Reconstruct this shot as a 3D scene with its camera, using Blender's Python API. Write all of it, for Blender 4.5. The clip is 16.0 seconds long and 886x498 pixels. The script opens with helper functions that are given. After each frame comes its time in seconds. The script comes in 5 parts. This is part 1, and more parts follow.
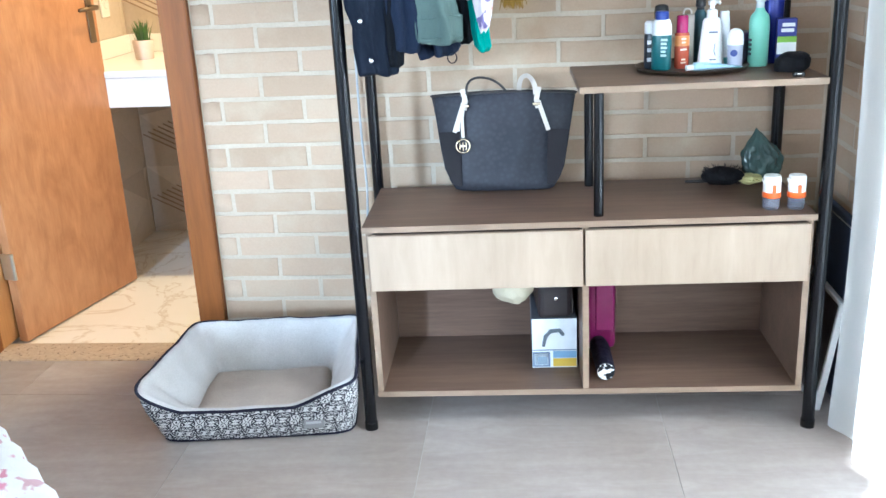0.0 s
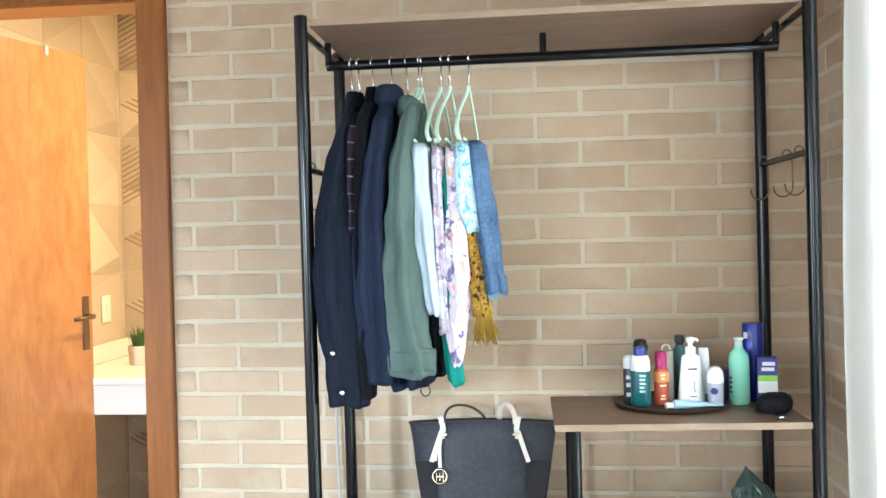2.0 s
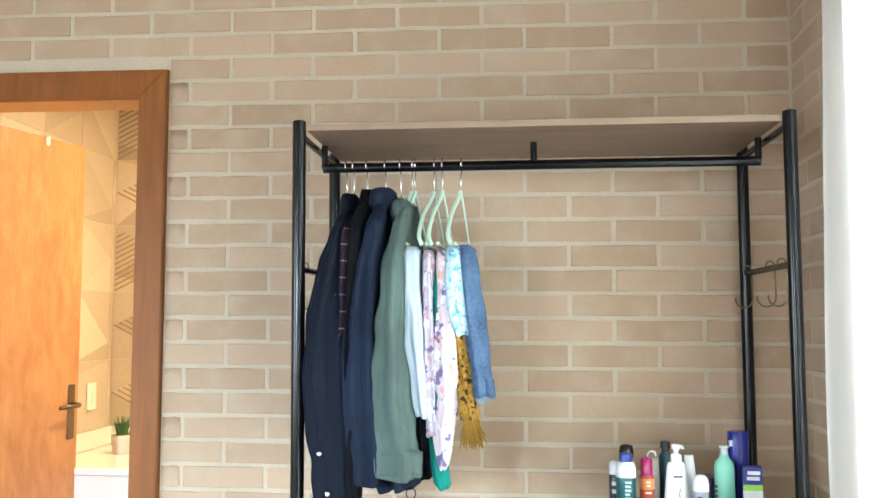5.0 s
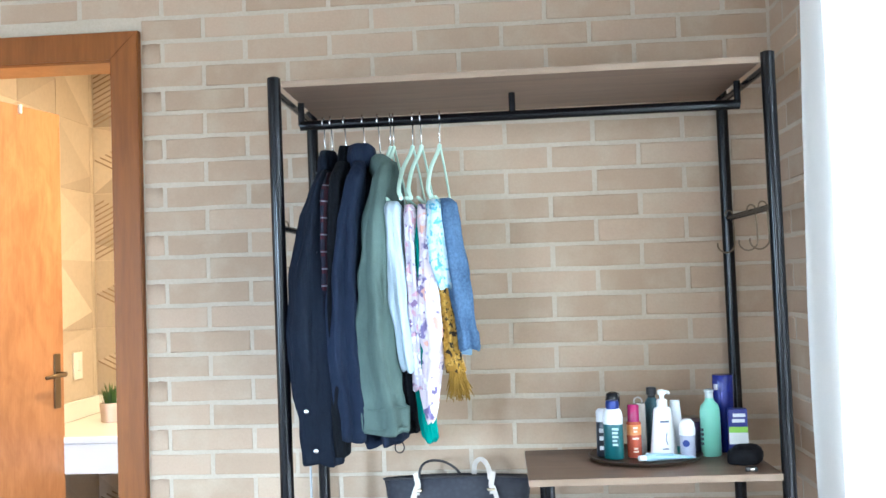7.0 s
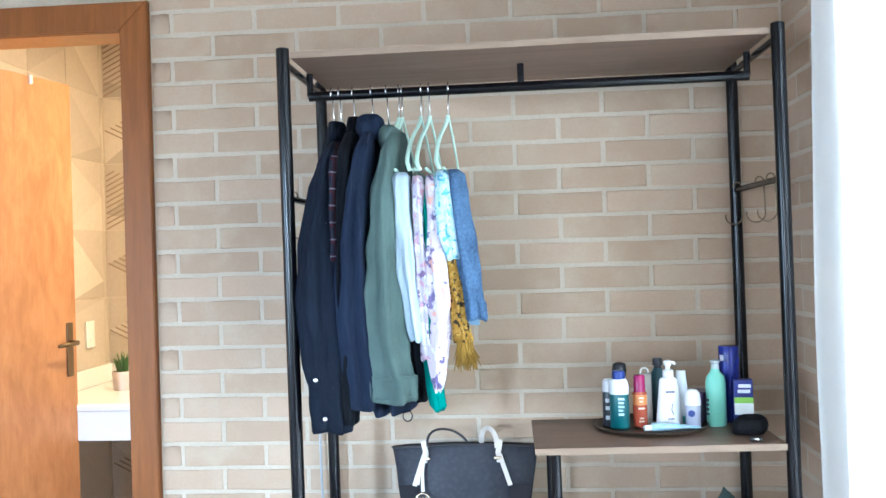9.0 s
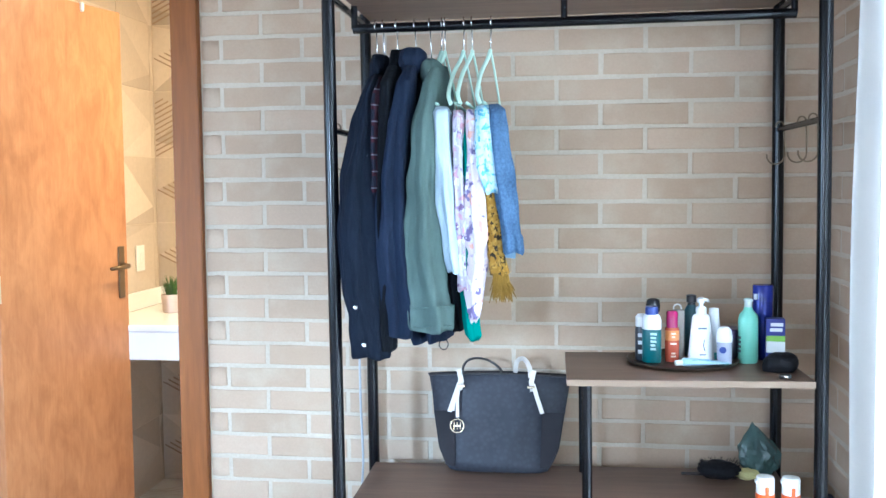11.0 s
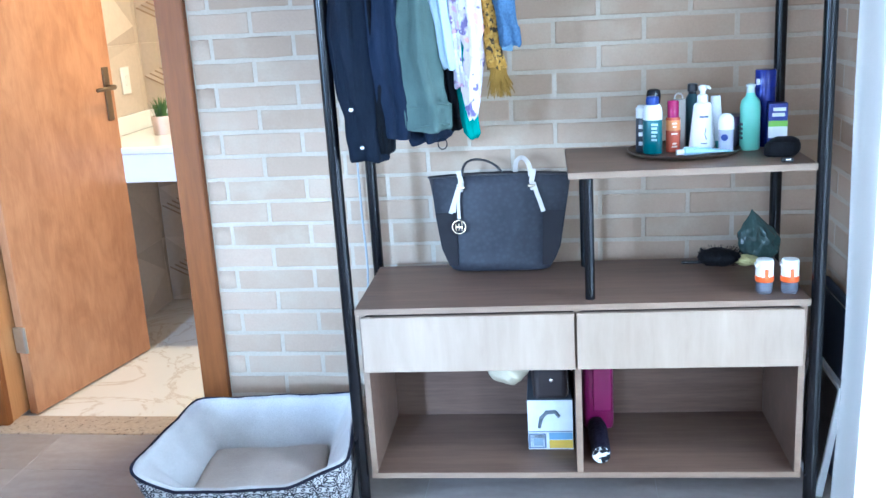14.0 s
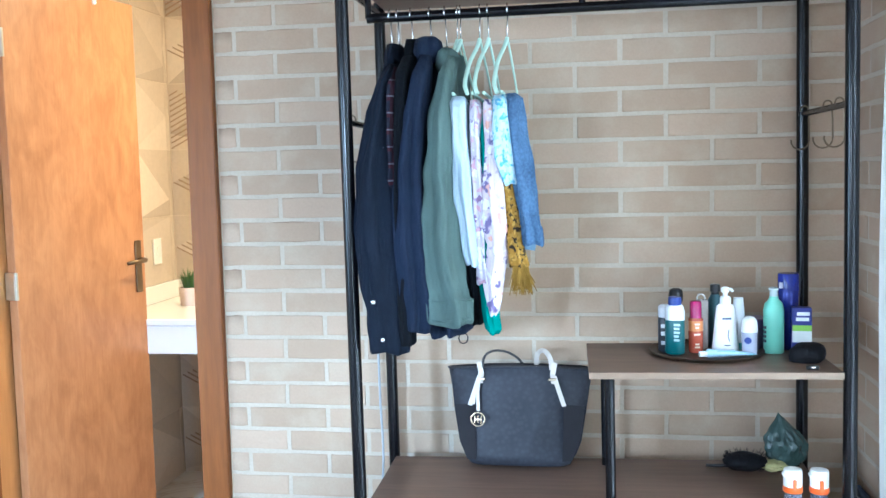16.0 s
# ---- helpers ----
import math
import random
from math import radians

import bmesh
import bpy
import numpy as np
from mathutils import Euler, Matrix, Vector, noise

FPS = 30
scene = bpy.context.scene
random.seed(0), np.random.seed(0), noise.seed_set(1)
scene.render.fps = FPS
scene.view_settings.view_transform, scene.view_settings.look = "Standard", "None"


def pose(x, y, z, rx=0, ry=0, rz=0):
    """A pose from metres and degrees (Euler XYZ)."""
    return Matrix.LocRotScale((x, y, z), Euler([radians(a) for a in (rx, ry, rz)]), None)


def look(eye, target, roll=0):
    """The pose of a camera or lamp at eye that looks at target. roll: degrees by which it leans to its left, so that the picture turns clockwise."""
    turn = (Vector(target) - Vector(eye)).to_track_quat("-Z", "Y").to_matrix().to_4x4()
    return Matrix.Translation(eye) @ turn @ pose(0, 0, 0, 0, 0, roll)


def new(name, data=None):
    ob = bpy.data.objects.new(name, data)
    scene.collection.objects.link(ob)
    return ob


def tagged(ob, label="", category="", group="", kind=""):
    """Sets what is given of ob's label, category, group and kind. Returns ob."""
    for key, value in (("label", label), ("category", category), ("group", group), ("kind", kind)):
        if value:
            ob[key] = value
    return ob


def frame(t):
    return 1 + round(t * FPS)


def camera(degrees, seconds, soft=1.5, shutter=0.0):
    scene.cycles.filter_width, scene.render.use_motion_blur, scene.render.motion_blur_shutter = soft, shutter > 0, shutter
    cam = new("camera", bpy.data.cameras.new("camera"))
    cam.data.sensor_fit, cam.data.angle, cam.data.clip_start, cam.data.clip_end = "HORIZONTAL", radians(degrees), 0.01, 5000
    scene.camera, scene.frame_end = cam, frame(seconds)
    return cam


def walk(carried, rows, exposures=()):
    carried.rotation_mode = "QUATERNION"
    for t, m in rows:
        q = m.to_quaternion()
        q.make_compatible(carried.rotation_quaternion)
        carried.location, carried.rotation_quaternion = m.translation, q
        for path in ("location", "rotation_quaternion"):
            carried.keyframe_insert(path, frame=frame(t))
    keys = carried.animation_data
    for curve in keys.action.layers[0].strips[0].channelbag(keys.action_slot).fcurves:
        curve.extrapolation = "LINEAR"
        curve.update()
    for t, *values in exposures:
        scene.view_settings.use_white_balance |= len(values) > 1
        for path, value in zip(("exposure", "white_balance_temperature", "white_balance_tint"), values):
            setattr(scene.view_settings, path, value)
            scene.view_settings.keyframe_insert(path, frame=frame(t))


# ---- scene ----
cam = camera(51.12, 16.0)
# seconds, eye (x, y, z), yaw to the left, pitch up, lean to the right
PATH = [
    (0, 0.908, -2.696, 1.246, 5.60, -18.53, 2.66),
    (0.5, 0.929, -2.577, 1.247, 6.48, -16.14, 2.12),
    (1, 0.961, -2.560, 1.287, 5.70, -11.53, 2.09),
    (1.5, 0.994, -2.587, 1.312, 6.03, -7.37, 1.93),
    (2, 1.005, -2.618, 1.343, 5.96, -0.97, 1.25),
    (2.5, 1.011, -2.643, 1.374, 5.68, 2.55, 0.70),
    (3, 1.018, -2.645, 1.379, 4.92, 1.81, -0.38),
    (3.2, 1.018, -2.645, 1.379, 4.65, 2.19, -0.83),
    (5.3, 1.001, -2.655, 1.381, 5.36, 4.37, 0.09),
    (5.5, 0.997, -2.644, 1.368, 5.23, 3.00, 0.50),
    (6, 1.007, -2.638, 1.364, 5.06, 1.23, 1.21),
    (6.5, 1.013, -2.645, 1.375, 4.64, 2.15, 1.45),
    (7, 1.015, -2.642, 1.363, 4.37, 1.95, 1.82),
    (7.5, 1.017, -2.641, 1.354, 4.25, -0.40, 2.16),
    (8, 1.014, -2.642, 1.377, 4.15, -3.05, 1.98),
    (8.5, 1.020, -2.651, 1.364, 4.33, -0.73, 1.65),
    (8.7, 1.020, -2.651, 1.364, 4.62, 0.15, 1.67),
    (10.8, 1.027, -2.704, 1.360, 7.33, -3.03, 0.39),
    (11, 1.038, -2.698, 1.367, 7.81, -4.00, 0.46),
    (11.5, 1.035, -2.699, 1.349, 8.61, -6.01, 0.94),
    (12, 1.025, -2.697, 1.325, 9.30, -8.58, 1.41),
    (12.5, 1.028, -2.693, 1.307, 9.59, -11.91, 2.38),
    (13, 1.020, -2.695, 1.308, 8.89, -14.51, 2.87),
    (13.5, 1.024, -2.691, 1.309, 8.27, -15.36, 3.10),
    (14, 1.021, -2.683, 1.308, 7.76, -14.93, 3.10),
    (14.5, 1.021, -2.675, 1.308, 7.57, -14.84, 3.18),
    (15, 1.020, -2.672, 1.341, 8.01, -12.74, 3.13),
    (15.5, 1.021, -2.678, 1.360, 8.43, -7.67, 2.02),
    (16, 1.030, -2.663, 1.382, 8.88, -4.89, 1.30),
]
# seconds, stops, kelvin, tint of the clip's drifting automatic exposure and white balance
EXPOSURES = [(0.0, 0.11, 5420, 6), (0.5, 0.11, 5520, 5), (1.0, 0.11, 5720, 5), (1.5, 0.08, 5790, 5), (2.5, 0.03, 6420, 6), (3.0, 0.03, 6420, 6),
             (5.5, 0.03, 6120, 6), (6.5, 0.05, 5620, 6), (7.5, 0.05, 5370, 6), (8.5, 0.05, 5300, 6), (11.0, 0.06, 5070, 6), (12.0, 0.04, 4920, 5),
             (12.5, 0.04, 4790, 5), (13.0, 0.06, 4700, 6), (13.5, 0.08, 4610, 6), (14.5, 0.08, 4610, 6), (15.0, 0.08, 4690, 6), (15.5, 0.01, 4870, 5), (16.0, 0.01, 5020, 4)]
walk(cam, [(t, pose(x, y, z, 90 + pitch, 0, yaw) @ pose(0, 0, 0, 0, 0, -lean))
           for t, x, y, z, yaw, pitch, lean in PATH], EXPOSURES)

# ---- light ----
world = bpy.data.worlds.new("sky")
scene.world = world
world.use_nodes = True
wn = world.node_tree.nodes
sky = wn.new("ShaderNodeTexSky")
sky.sky_type = "NISHITA"
sky.sun_disc = False
sky.sun_elevation, sky.sun_rotation = radians(48), radians(120)
world.node_tree.links.new(sky.outputs[0], wn["Background"].inputs[0])
wn["Background"].inputs[1].default_value = 0.12


def area_lamp(name, m, sx, sy, power, colour):
    data = bpy.data.lights.new(name, "AREA")
    data.shape, data.size, data.size_y, data.energy, data.color = "RECTANGLE", sx, sy, power, colour
    ob = new(name, data)
    ob.matrix_world = m
    return ob


sun = new("sun", bpy.data.lights.new("sun", "SUN"))
sun.data.energy, sun.data.angle, sun.data.color = 2.4, radians(0.5), (1.0, 0.95, 0.86)
sun.matrix_world = look((6, -4.2, 5.6), (1.75, -1.5, 0.6))
# daylight in the glazed opening behind the curtain and in the unseen west window
area_lamp("window_daylight", look((2.0, -2.1, 1.02), (0.0, -2.1, 1.02)), 2.9, 1.98, 178, (0.89, 0.96, 0.98))
west = area_lamp("west_daylight", look((-2.24, -2.65, 1.30), (0.95, 0.0, 0.30)), 1.25, 1.15, 20, (0.74, 0.87, 1.0))
west.data.spread = radians(85)
# unseen lamp added outside the south opening, throws a soft-edged patch on the wall
area_lamp("sky_glare", look((-0.9, -6.5, 1.9), (0.2, 0.0, 0.9)), 0.26, 0.5, 390, (0.66, 0.83, 1.0))
# frontal fill added in the south opening to brighten the wall and the bays
area_lamp("south_daylight", look((-0.65, -4.52, 1.4), (0.6, 0.0, 0.6)), 0.66, 0.6, 46, (0.93, 0.96, 1.0))
# warm ceiling lamp of the bathroom
area_lamp("bathroom_lamp", look((0.20, 0.60, 2.38), (0.20, 0.60, 0.0)), 0.30, 0.12, 48, (1.0, 0.72, 0.37))

# ---- materials ----


def shade(name, rough=0.6, metal=0.0, **other):
    """An empty principled material: its nodes, links and shader."""
    m = bpy.data.materials.new(name)
    m.use_nodes = True
    n, l = m.node_tree.nodes, m.node_tree.links
    b = n["Principled BSDF"]
    b.inputs["Roughness"].default_value, b.inputs["Metallic"].default_value = rough, metal
    for key, value in other.items():
        b.inputs[key].default_value = value
    return m, n, l, b


def coords(n, l, scale=(1, 1, 1), kind="Object", turn=(0, 0, 0)):
    tc, mp = n.new("ShaderNodeTexCoord"), n.new("ShaderNodeMapping")
    mp.inputs["Scale"].default_value, mp.inputs["Rotation"].default_value = scale, turn
    l.new(tc.outputs[kind], mp.inputs["Vector"])
    return mp.outputs[0]


def noise_of(n, l, vec, scale, detail=4.0, rough=0.55, distort=0.0):
    t = n.new("ShaderNodeTexNoise")
    t.inputs["Scale"].default_value, t.inputs["Detail"].default_value = scale, detail
    t.inputs["Roughness"].default_value, t.inputs["Distortion"].default_value = rough, distort
    l.new(vec, t.inputs["Vector"])
    return t.outputs["Fac"]


def ramp(n, l, fac, *stops):
    r = n.new("ShaderNodeValToRGB")
    while len(r.color_ramp.elements) < len(stops):
        r.color_ramp.elements.new(0.5)
    for e, (p, c) in zip(r.color_ramp.elements, stops):
        e.position, e.color = p, (*c, 1.0) if len(c) == 3 else c
    l.new(fac, r.inputs[0])
    return r.outputs[0]


def mix(n, l, a, b, fac, kind="MIX"):
    m = n.new("ShaderNodeMix")
    m.data_type, m.blend_type = "RGBA", kind
    for value, slot in ((fac, 0), (a, 6), (b, 7)):
        if isinstance(value, (int, float)):
            m.inputs[slot].default_value = value
        elif isinstance(value, tuple):
            m.inputs[slot].default_value = (*value, 1.0)
        else:
            l.new(value, m.inputs[slot])
    return m.outputs[2]


def bump(n, l, b, fac, strength=0.3, dist=0.002):
    k = n.new("ShaderNodeBump")
    k.inputs["Strength"].default_value, k.inputs["Distance"].default_value = strength, dist
    l.new(fac, k.inputs["Height"])
    l.new(k.outputs[0], b.inputs["Normal"])


def grain(name, dark, light, scale=(1.0, 14.0, 14.0), rough=0.45, bumped=0.15, figure=2.5):
    """Wood or wood-print laminate: long grain along the first axis."""
    m, n, l, b = shade(name, rough, **{"Specular IOR Level": 0.3})
    v = coords(n, l, scale)
    fine = noise_of(n, l, v, 6.0, 8.0, 0.65, 0.4)
    broad = noise_of(n, l, v, figure * 0.4, 3.0, 0.5, 0.8)
    c = ramp(n, l, fine, (0.32, dark), (0.68, light))
    c2 = ramp(n, l, broad, (0.3, dark), (0.7, light))
    l.new(mix(n, l, c, c2, 0.5), b.inputs["Base Color"])
    bump(n, l, b, fine, bumped, 0.001)
    return m


def plain(name, colour, rough=0.5, metal=0.0, var=0.12, scale=30.0, bumped=0.05, **other):
    m, n, l, b = shade(name, rough, metal, **other)
    v = coords(n, l)
    a, d = noise_of(n, l, v, scale, 5.0), noise_of(n, l, v, scale * 0.12, 3.0)
    lo = tuple(x * (1 - var) for x in colour)
    hi = tuple(min(1.0, x * (1 + var)) for x in colour)
    l.new(mix(n, l, ramp(n, l, a, (0.3, lo), (0.7, hi)), ramp(n, l, d, (0.3, lo), (0.7, hi)), 0.5), b.inputs["Base Color"])
    bump(n, l, b, a, bumped, 0.001)
    return m


def cloth(name, colour, var=0.18, weave=900.0, rough=0.9, second=None):
    m, n, l, b = shade(name, rough, **{"Specular IOR Level": 0.12})
    v = coords(n, l)
    a, d = noise_of(n, l, v, weave, 2.0), noise_of(n, l, v, 7.0, 4.0)
    lo = tuple(x * (1 - var) for x in colour)
    hi = second or tuple(min(1.0, x * (1 + var)) for x in colour)
    l.new(mix(n, l, ramp(n, l, a, (0.3, lo), (0.7, hi)), ramp(n, l, d, (0.35, lo), (0.65, hi)), 0.6), b.inputs["Base Color"])
    w = noise_of(n, l, coords(n, l, (1.0, 1.0, 0.3)), 42.0, 4.0, 0.55, 0.6)
    bump(n, l, b, mix(n, l, a, w, 0.9), 0.8, 0.009)
    return m


def printed(name, ground, colours, scale=28.0, cover=0.5, rough=0.85):
    """Cloth with a blotchy print: patches of several colours on a ground."""
    m, n, l, b = shade(name, rough, **{"Specular IOR Level": 0.15})
    v = coords(n, l)
    out = ground
    for i, c in enumerate(colours):
        t = n.new("ShaderNodeTexNoise")
        t.inputs["Scale"].default_value, t.inputs["Detail"].default_value = scale * (1 + 0.23 * i), 2.5
        mp = n.new("ShaderNodeMapping")
        mp.inputs["Location"].default_value = (3.1 * i, 1.7 * i, 5.3 * i)
        l.new(v, mp.inputs["Vector"])
        l.new(mp.outputs[0], t.inputs["Vector"])
        k = ramp(n, l, t.outputs["Fac"], (cover, (0, 0, 0)), (cover + 0.05, (1, 1, 1)))
        out = mix(n, l, out, c, k)
    l.new(out, b.inputs["Base Color"])
    bump(n, l, b, noise_of(n, l, coords(n, l, (1.0, 1.0, 0.3)), 45.0, 4.0, 0.55, 0.6), 0.7, 0.008)
    return m


def brick_material():
    m, n, l, b = shade("fired_clay_brick", 0.85)
    v = coords(n, l)
    info = n.new("ShaderNodeObjectInfo")
    add = n.new("ShaderNodeVectorMath")
    add.operation = "ADD"
    off = n.new("ShaderNodeVectorMath")
    off.operation = "SCALE"
    off.inputs[0].default_value = (7.0, 3.0, 5.0)
    l.new(info.outputs["Random"], off.inputs["Scale"])
    l.new(v, add.inputs[0])
    l.new(off.outputs[0], add.inputs[1])
    each = ramp(n, l, info.outputs["Random"], (0.0, (0.397, 0.278, 0.183)), (0.5, (0.442, 0.314, 0.212)), (1.0, (0.487, 0.350, 0.242)))
    stain = noise_of(n, l, add.outputs[0], 9.0, 4.0)
    fine = noise_of(n, l, add.outputs[0], 160.0, 5.0, 0.7)
    c = mix(n, l, each, (0.475, 0.372, 0.262), ramp(n, l, stain, (0.45, (0, 0, 0)), (0.75, (0.8, 0.8, 0.8))))
    c = mix(n, l, c, ramp(n, l, fine, (0.3, (0.80, 0.80, 0.80)), (0.7, (1.0, 1.0, 1.0))), 0.5, "MULTIPLY")
    l.new(c, b.inputs["Base Color"])
    bump(n, l, b, fine, 0.35, 0.0015)
    return m


def mortar_material():
    m, n, l, b = shade("pale_mortar", 0.95)
    v = coords(n, l)
    a, d = noise_of(n, l, v, 120.0, 6.0), noise_of(n, l, v, 5.0, 4.0)
    c = mix(n, l, ramp(n, l, a, (0.3, (0.42, 0.345, 0.258)), (0.7, (0.52, 0.435, 0.335))), ramp(n, l, d, (0.3, (0.42, 0.345, 0.258)), (0.7, (0.54, 0.455, 0.355))), 0.5)
    l.new(c, b.inputs["Base Color"])
    bump(n, l, b, a, 0.6, 0.003)
    return m


def tile_floor_material():
    m, n, l, b = shade("cement_look_porcelain", 0.42)
    v = coords(n, l)
    a, d, e = noise_of(n, l, v, 2.2, 5.0, 0.6, 0.6), noise_of(n, l, v, 45.0, 6.0), noise_of(n, l, coords(n, l, (2.0, 9.0, 1.0)), 2.0, 5.0, 0.6, 1.0)
    c = ramp(n, l, a, (0.32, (0.285, 0.236, 0.208)), (0.68, (0.425, 0.372, 0.342)))
    c = mix(n, l, c, ramp(n, l, e, (0.35, (0.295, 0.244, 0.214)), (0.7, (0.44, 0.386, 0.354))), 0.45)
    c = mix(n, l, c, ramp(n, l, d, (0.3, (0.82, 0.82, 0.82)), (0.7, (1, 1, 1))), 0.5, "MULTIPLY")
    l.new(c, b.inputs["Base Color"])
    l.new(ramp(n, l, a, (0.3, (0.36, 0.36, 0.36)), (0.7, (0.5, 0.5, 0.5))), b.inputs["Roughness"])
    bump(n, l, b, d, 0.05, 0.001)
    return m


def marble_material():
    m, n, l, b = shade("cream_marble", 0.22)
    v = coords(n, l)
    w = noise_of(n, l, v, 2.4, 8.0, 0.6, 2.2)
    vein = ramp(n, l, w, (0.47, (0.80, 0.76, 0.69)), (0.495, (0.52, 0.40, 0.28)), (0.515, (0.80, 0.76, 0.69)))
    cloud = ramp(n, l, noise_of(n, l, v, 3.0, 4.0), (0.3, (0.72, 0.68, 0.60)), (0.7, (0.84, 0.81, 0.75)))
    l.new(mix(n, l, vein, cloud, 0.45), b.inputs["Base Color"])
    return m


def speckled_stone():
    m, n, l, b = shade("speckled_granite", 0.4)
    v = coords(n, l)
    t = n.new("ShaderNodeTexVoronoi")
    t.inputs["Scale"].default_value = 60.0
    l.new(v, t.inputs["Vector"])
    spots = ramp(n, l, noise_of(n, l, v, 75.0, 3.0, 0.7), (0.60, (0, 0, 0)), (0.64, (1, 1, 1)))
    base = ramp(n, l, t.outputs["Distance"], (0.0, (0.50, 0.40, 0.29)), (0.7, (0.42, 0.33, 0.24)))
    l.new(mix(n, l, base, (0.12, 0.07, 0.045), spots), b.inputs["Base Color"])
    return m


def plywood():
    """Rotary-cut veneer: soft quilted blotches over faint upright grain, varnished."""
    m, n, l, b = shade("varnished_plywood_door", 0.34)
    v = coords(n, l)
    blot = noise_of(n, l, coords(n, l, (9.0, 9.0, 4.5)), 1.1, 3.0, 0.55, 0.9)
    small = noise_of(n, l, coords(n, l, (22.0, 22.0, 7.0)), 1.6, 4.0, 0.6, 0.5)
    fibre = noise_of(n, l, coords(n, l, (60.0, 60.0, 2.0)), 3.0, 6.0, 0.7)
    c = ramp(n, l, blot, (0.30, (0.335, 0.145, 0.056)), (0.70, (0.56, 0.285, 0.130)))
    c = mix(n, l, c, ramp(n, l, small, (0.35, (0.39, 0.170, 0.070)), (0.65, (0.53, 0.265, 0.125))), 0.4)
    c = mix(n, l, c, ramp(n, l, fibre, (0.3, (0.84, 0.82, 0.80)), (0.7, (1, 1, 1))), 0.7, "MULTIPLY")
    l.new(c, b.inputs["Base Color"])
    bump(n, l, b, fibre, 0.05, 0.0006)
    return m


M = {
    "brick": brick_material(),
    "mortar": mortar_material(),
    "floor": tile_floor_material(),
    "grout": plain("pale_grey_grout", (0.42, 0.385, 0.35), 0.9),
    "marble": marble_material(),
    "granite": speckled_stone(),
    "plaster": plain("white_wall_paint", (0.78, 0.77, 0.74), 0.8, var=0.03, bumped=0.1),
    # brown is made up: it dims and warms the bounce onto the upper wall
    "ceiling": plain("bounce_dimming_brown", (0.30, 0.235, 0.16), 0.85, var=0.06),
    "steel": plain("black_lacquered_steel", (0.004, 0.004, 0.005), 0.2, var=0.1, bumped=0.0, **{"Specular IOR Level": 0.32}),
    "board": grain("brown_oak_laminate", (0.092, 0.054, 0.037), (0.178, 0.112, 0.076), (1.2, 16, 16), 0.42),
    "board_edge": grain("pale_board_edging", (0.20, 0.137, 0.092), (0.27, 0.195, 0.135), (2, 20, 20), 0.5),
    "drawer": grain("light_oak_laminate", (0.285, 0.210, 0.150), (0.385, 0.295, 0.218), (6, 6, 0.9), 0.45, 0.08, 3.0),
    "door": plywood(),
    "jamb": grain("varnished_wood_jamb", (0.42, 0.19, 0.06), (0.55, 0.28, 0.10), (12, 12, 1.0), 0.38, 0.1),
    "casing": grain("stained_wood_casing", (0.155, 0.046, 0.007), (0.270, 0.090, 0.015), (12, 12, 1.0), 0.5, 0.1),
    "brass": plain("aged_bronze", (0.18, 0.13, 0.08), 0.4, 0.9),
    "hinge": plain("dull_nickel", (0.55, 0.52, 0.42), 0.35, 0.9),
    "ceramic": plain("white_ceramic", (0.82, 0.82, 0.81), 0.15, var=0.01),
    "curtain": None,
}

# ---- building helpers ----


def finish(ob, smooth=False):
    if smooth:
        for p in ob.data.polygons:
            p.use_smooth = True
    return ob


def part(name, bm, material, parent=None, label="", smooth=False):
    me = bpy.data.meshes.new(name)
    bmesh.ops.recalc_face_normals(bm, faces=bm.faces)
    bm.to_mesh(me)
    bm.free()
    if material:
        for m in material if isinstance(material, (list, tuple)) else [material]:
            me.materials.append(m)
    ob = new(name, me)
    if parent:
        ob.parent = parent
    if label:
        ob["label"] = label
    return finish(ob, smooth)


def thing(name, m, label, category, group="", kind=""):
    ob = new(name)
    ob.empty_display_size = 0.05
    ob.matrix_world = m
    return tagged(ob, label, category, group, kind)


def box(x0, x1, y0, y1, z0, z1, bev=0.0, bm=None, m=None, seg=1):
    bm = bm or bmesh.new()
    g = bmesh.ops.create_cube(bm, size=1.0)
    vs = g["verts"]
    bmesh.ops.scale(bm, verts=vs, vec=(x1 - x0, y1 - y0, z1 - z0))
    bmesh.ops.translate(bm, verts=vs, vec=((x0 + x1) / 2, (y0 + y1) / 2, (z0 + z1) / 2))
    if bev:
        es = list({e for v in vs for e in v.link_edges})
        r = bmesh.ops.bevel(bm, geom=es, offset=bev, segments=seg, profile=0.5, affect="EDGES")
        vs = list({v for f in r["faces"] for v in f.verts} | {v for v in vs if v.is_valid})
    if m:
        bmesh.ops.transform(bm, matrix=m, verts=vs)
    return bm


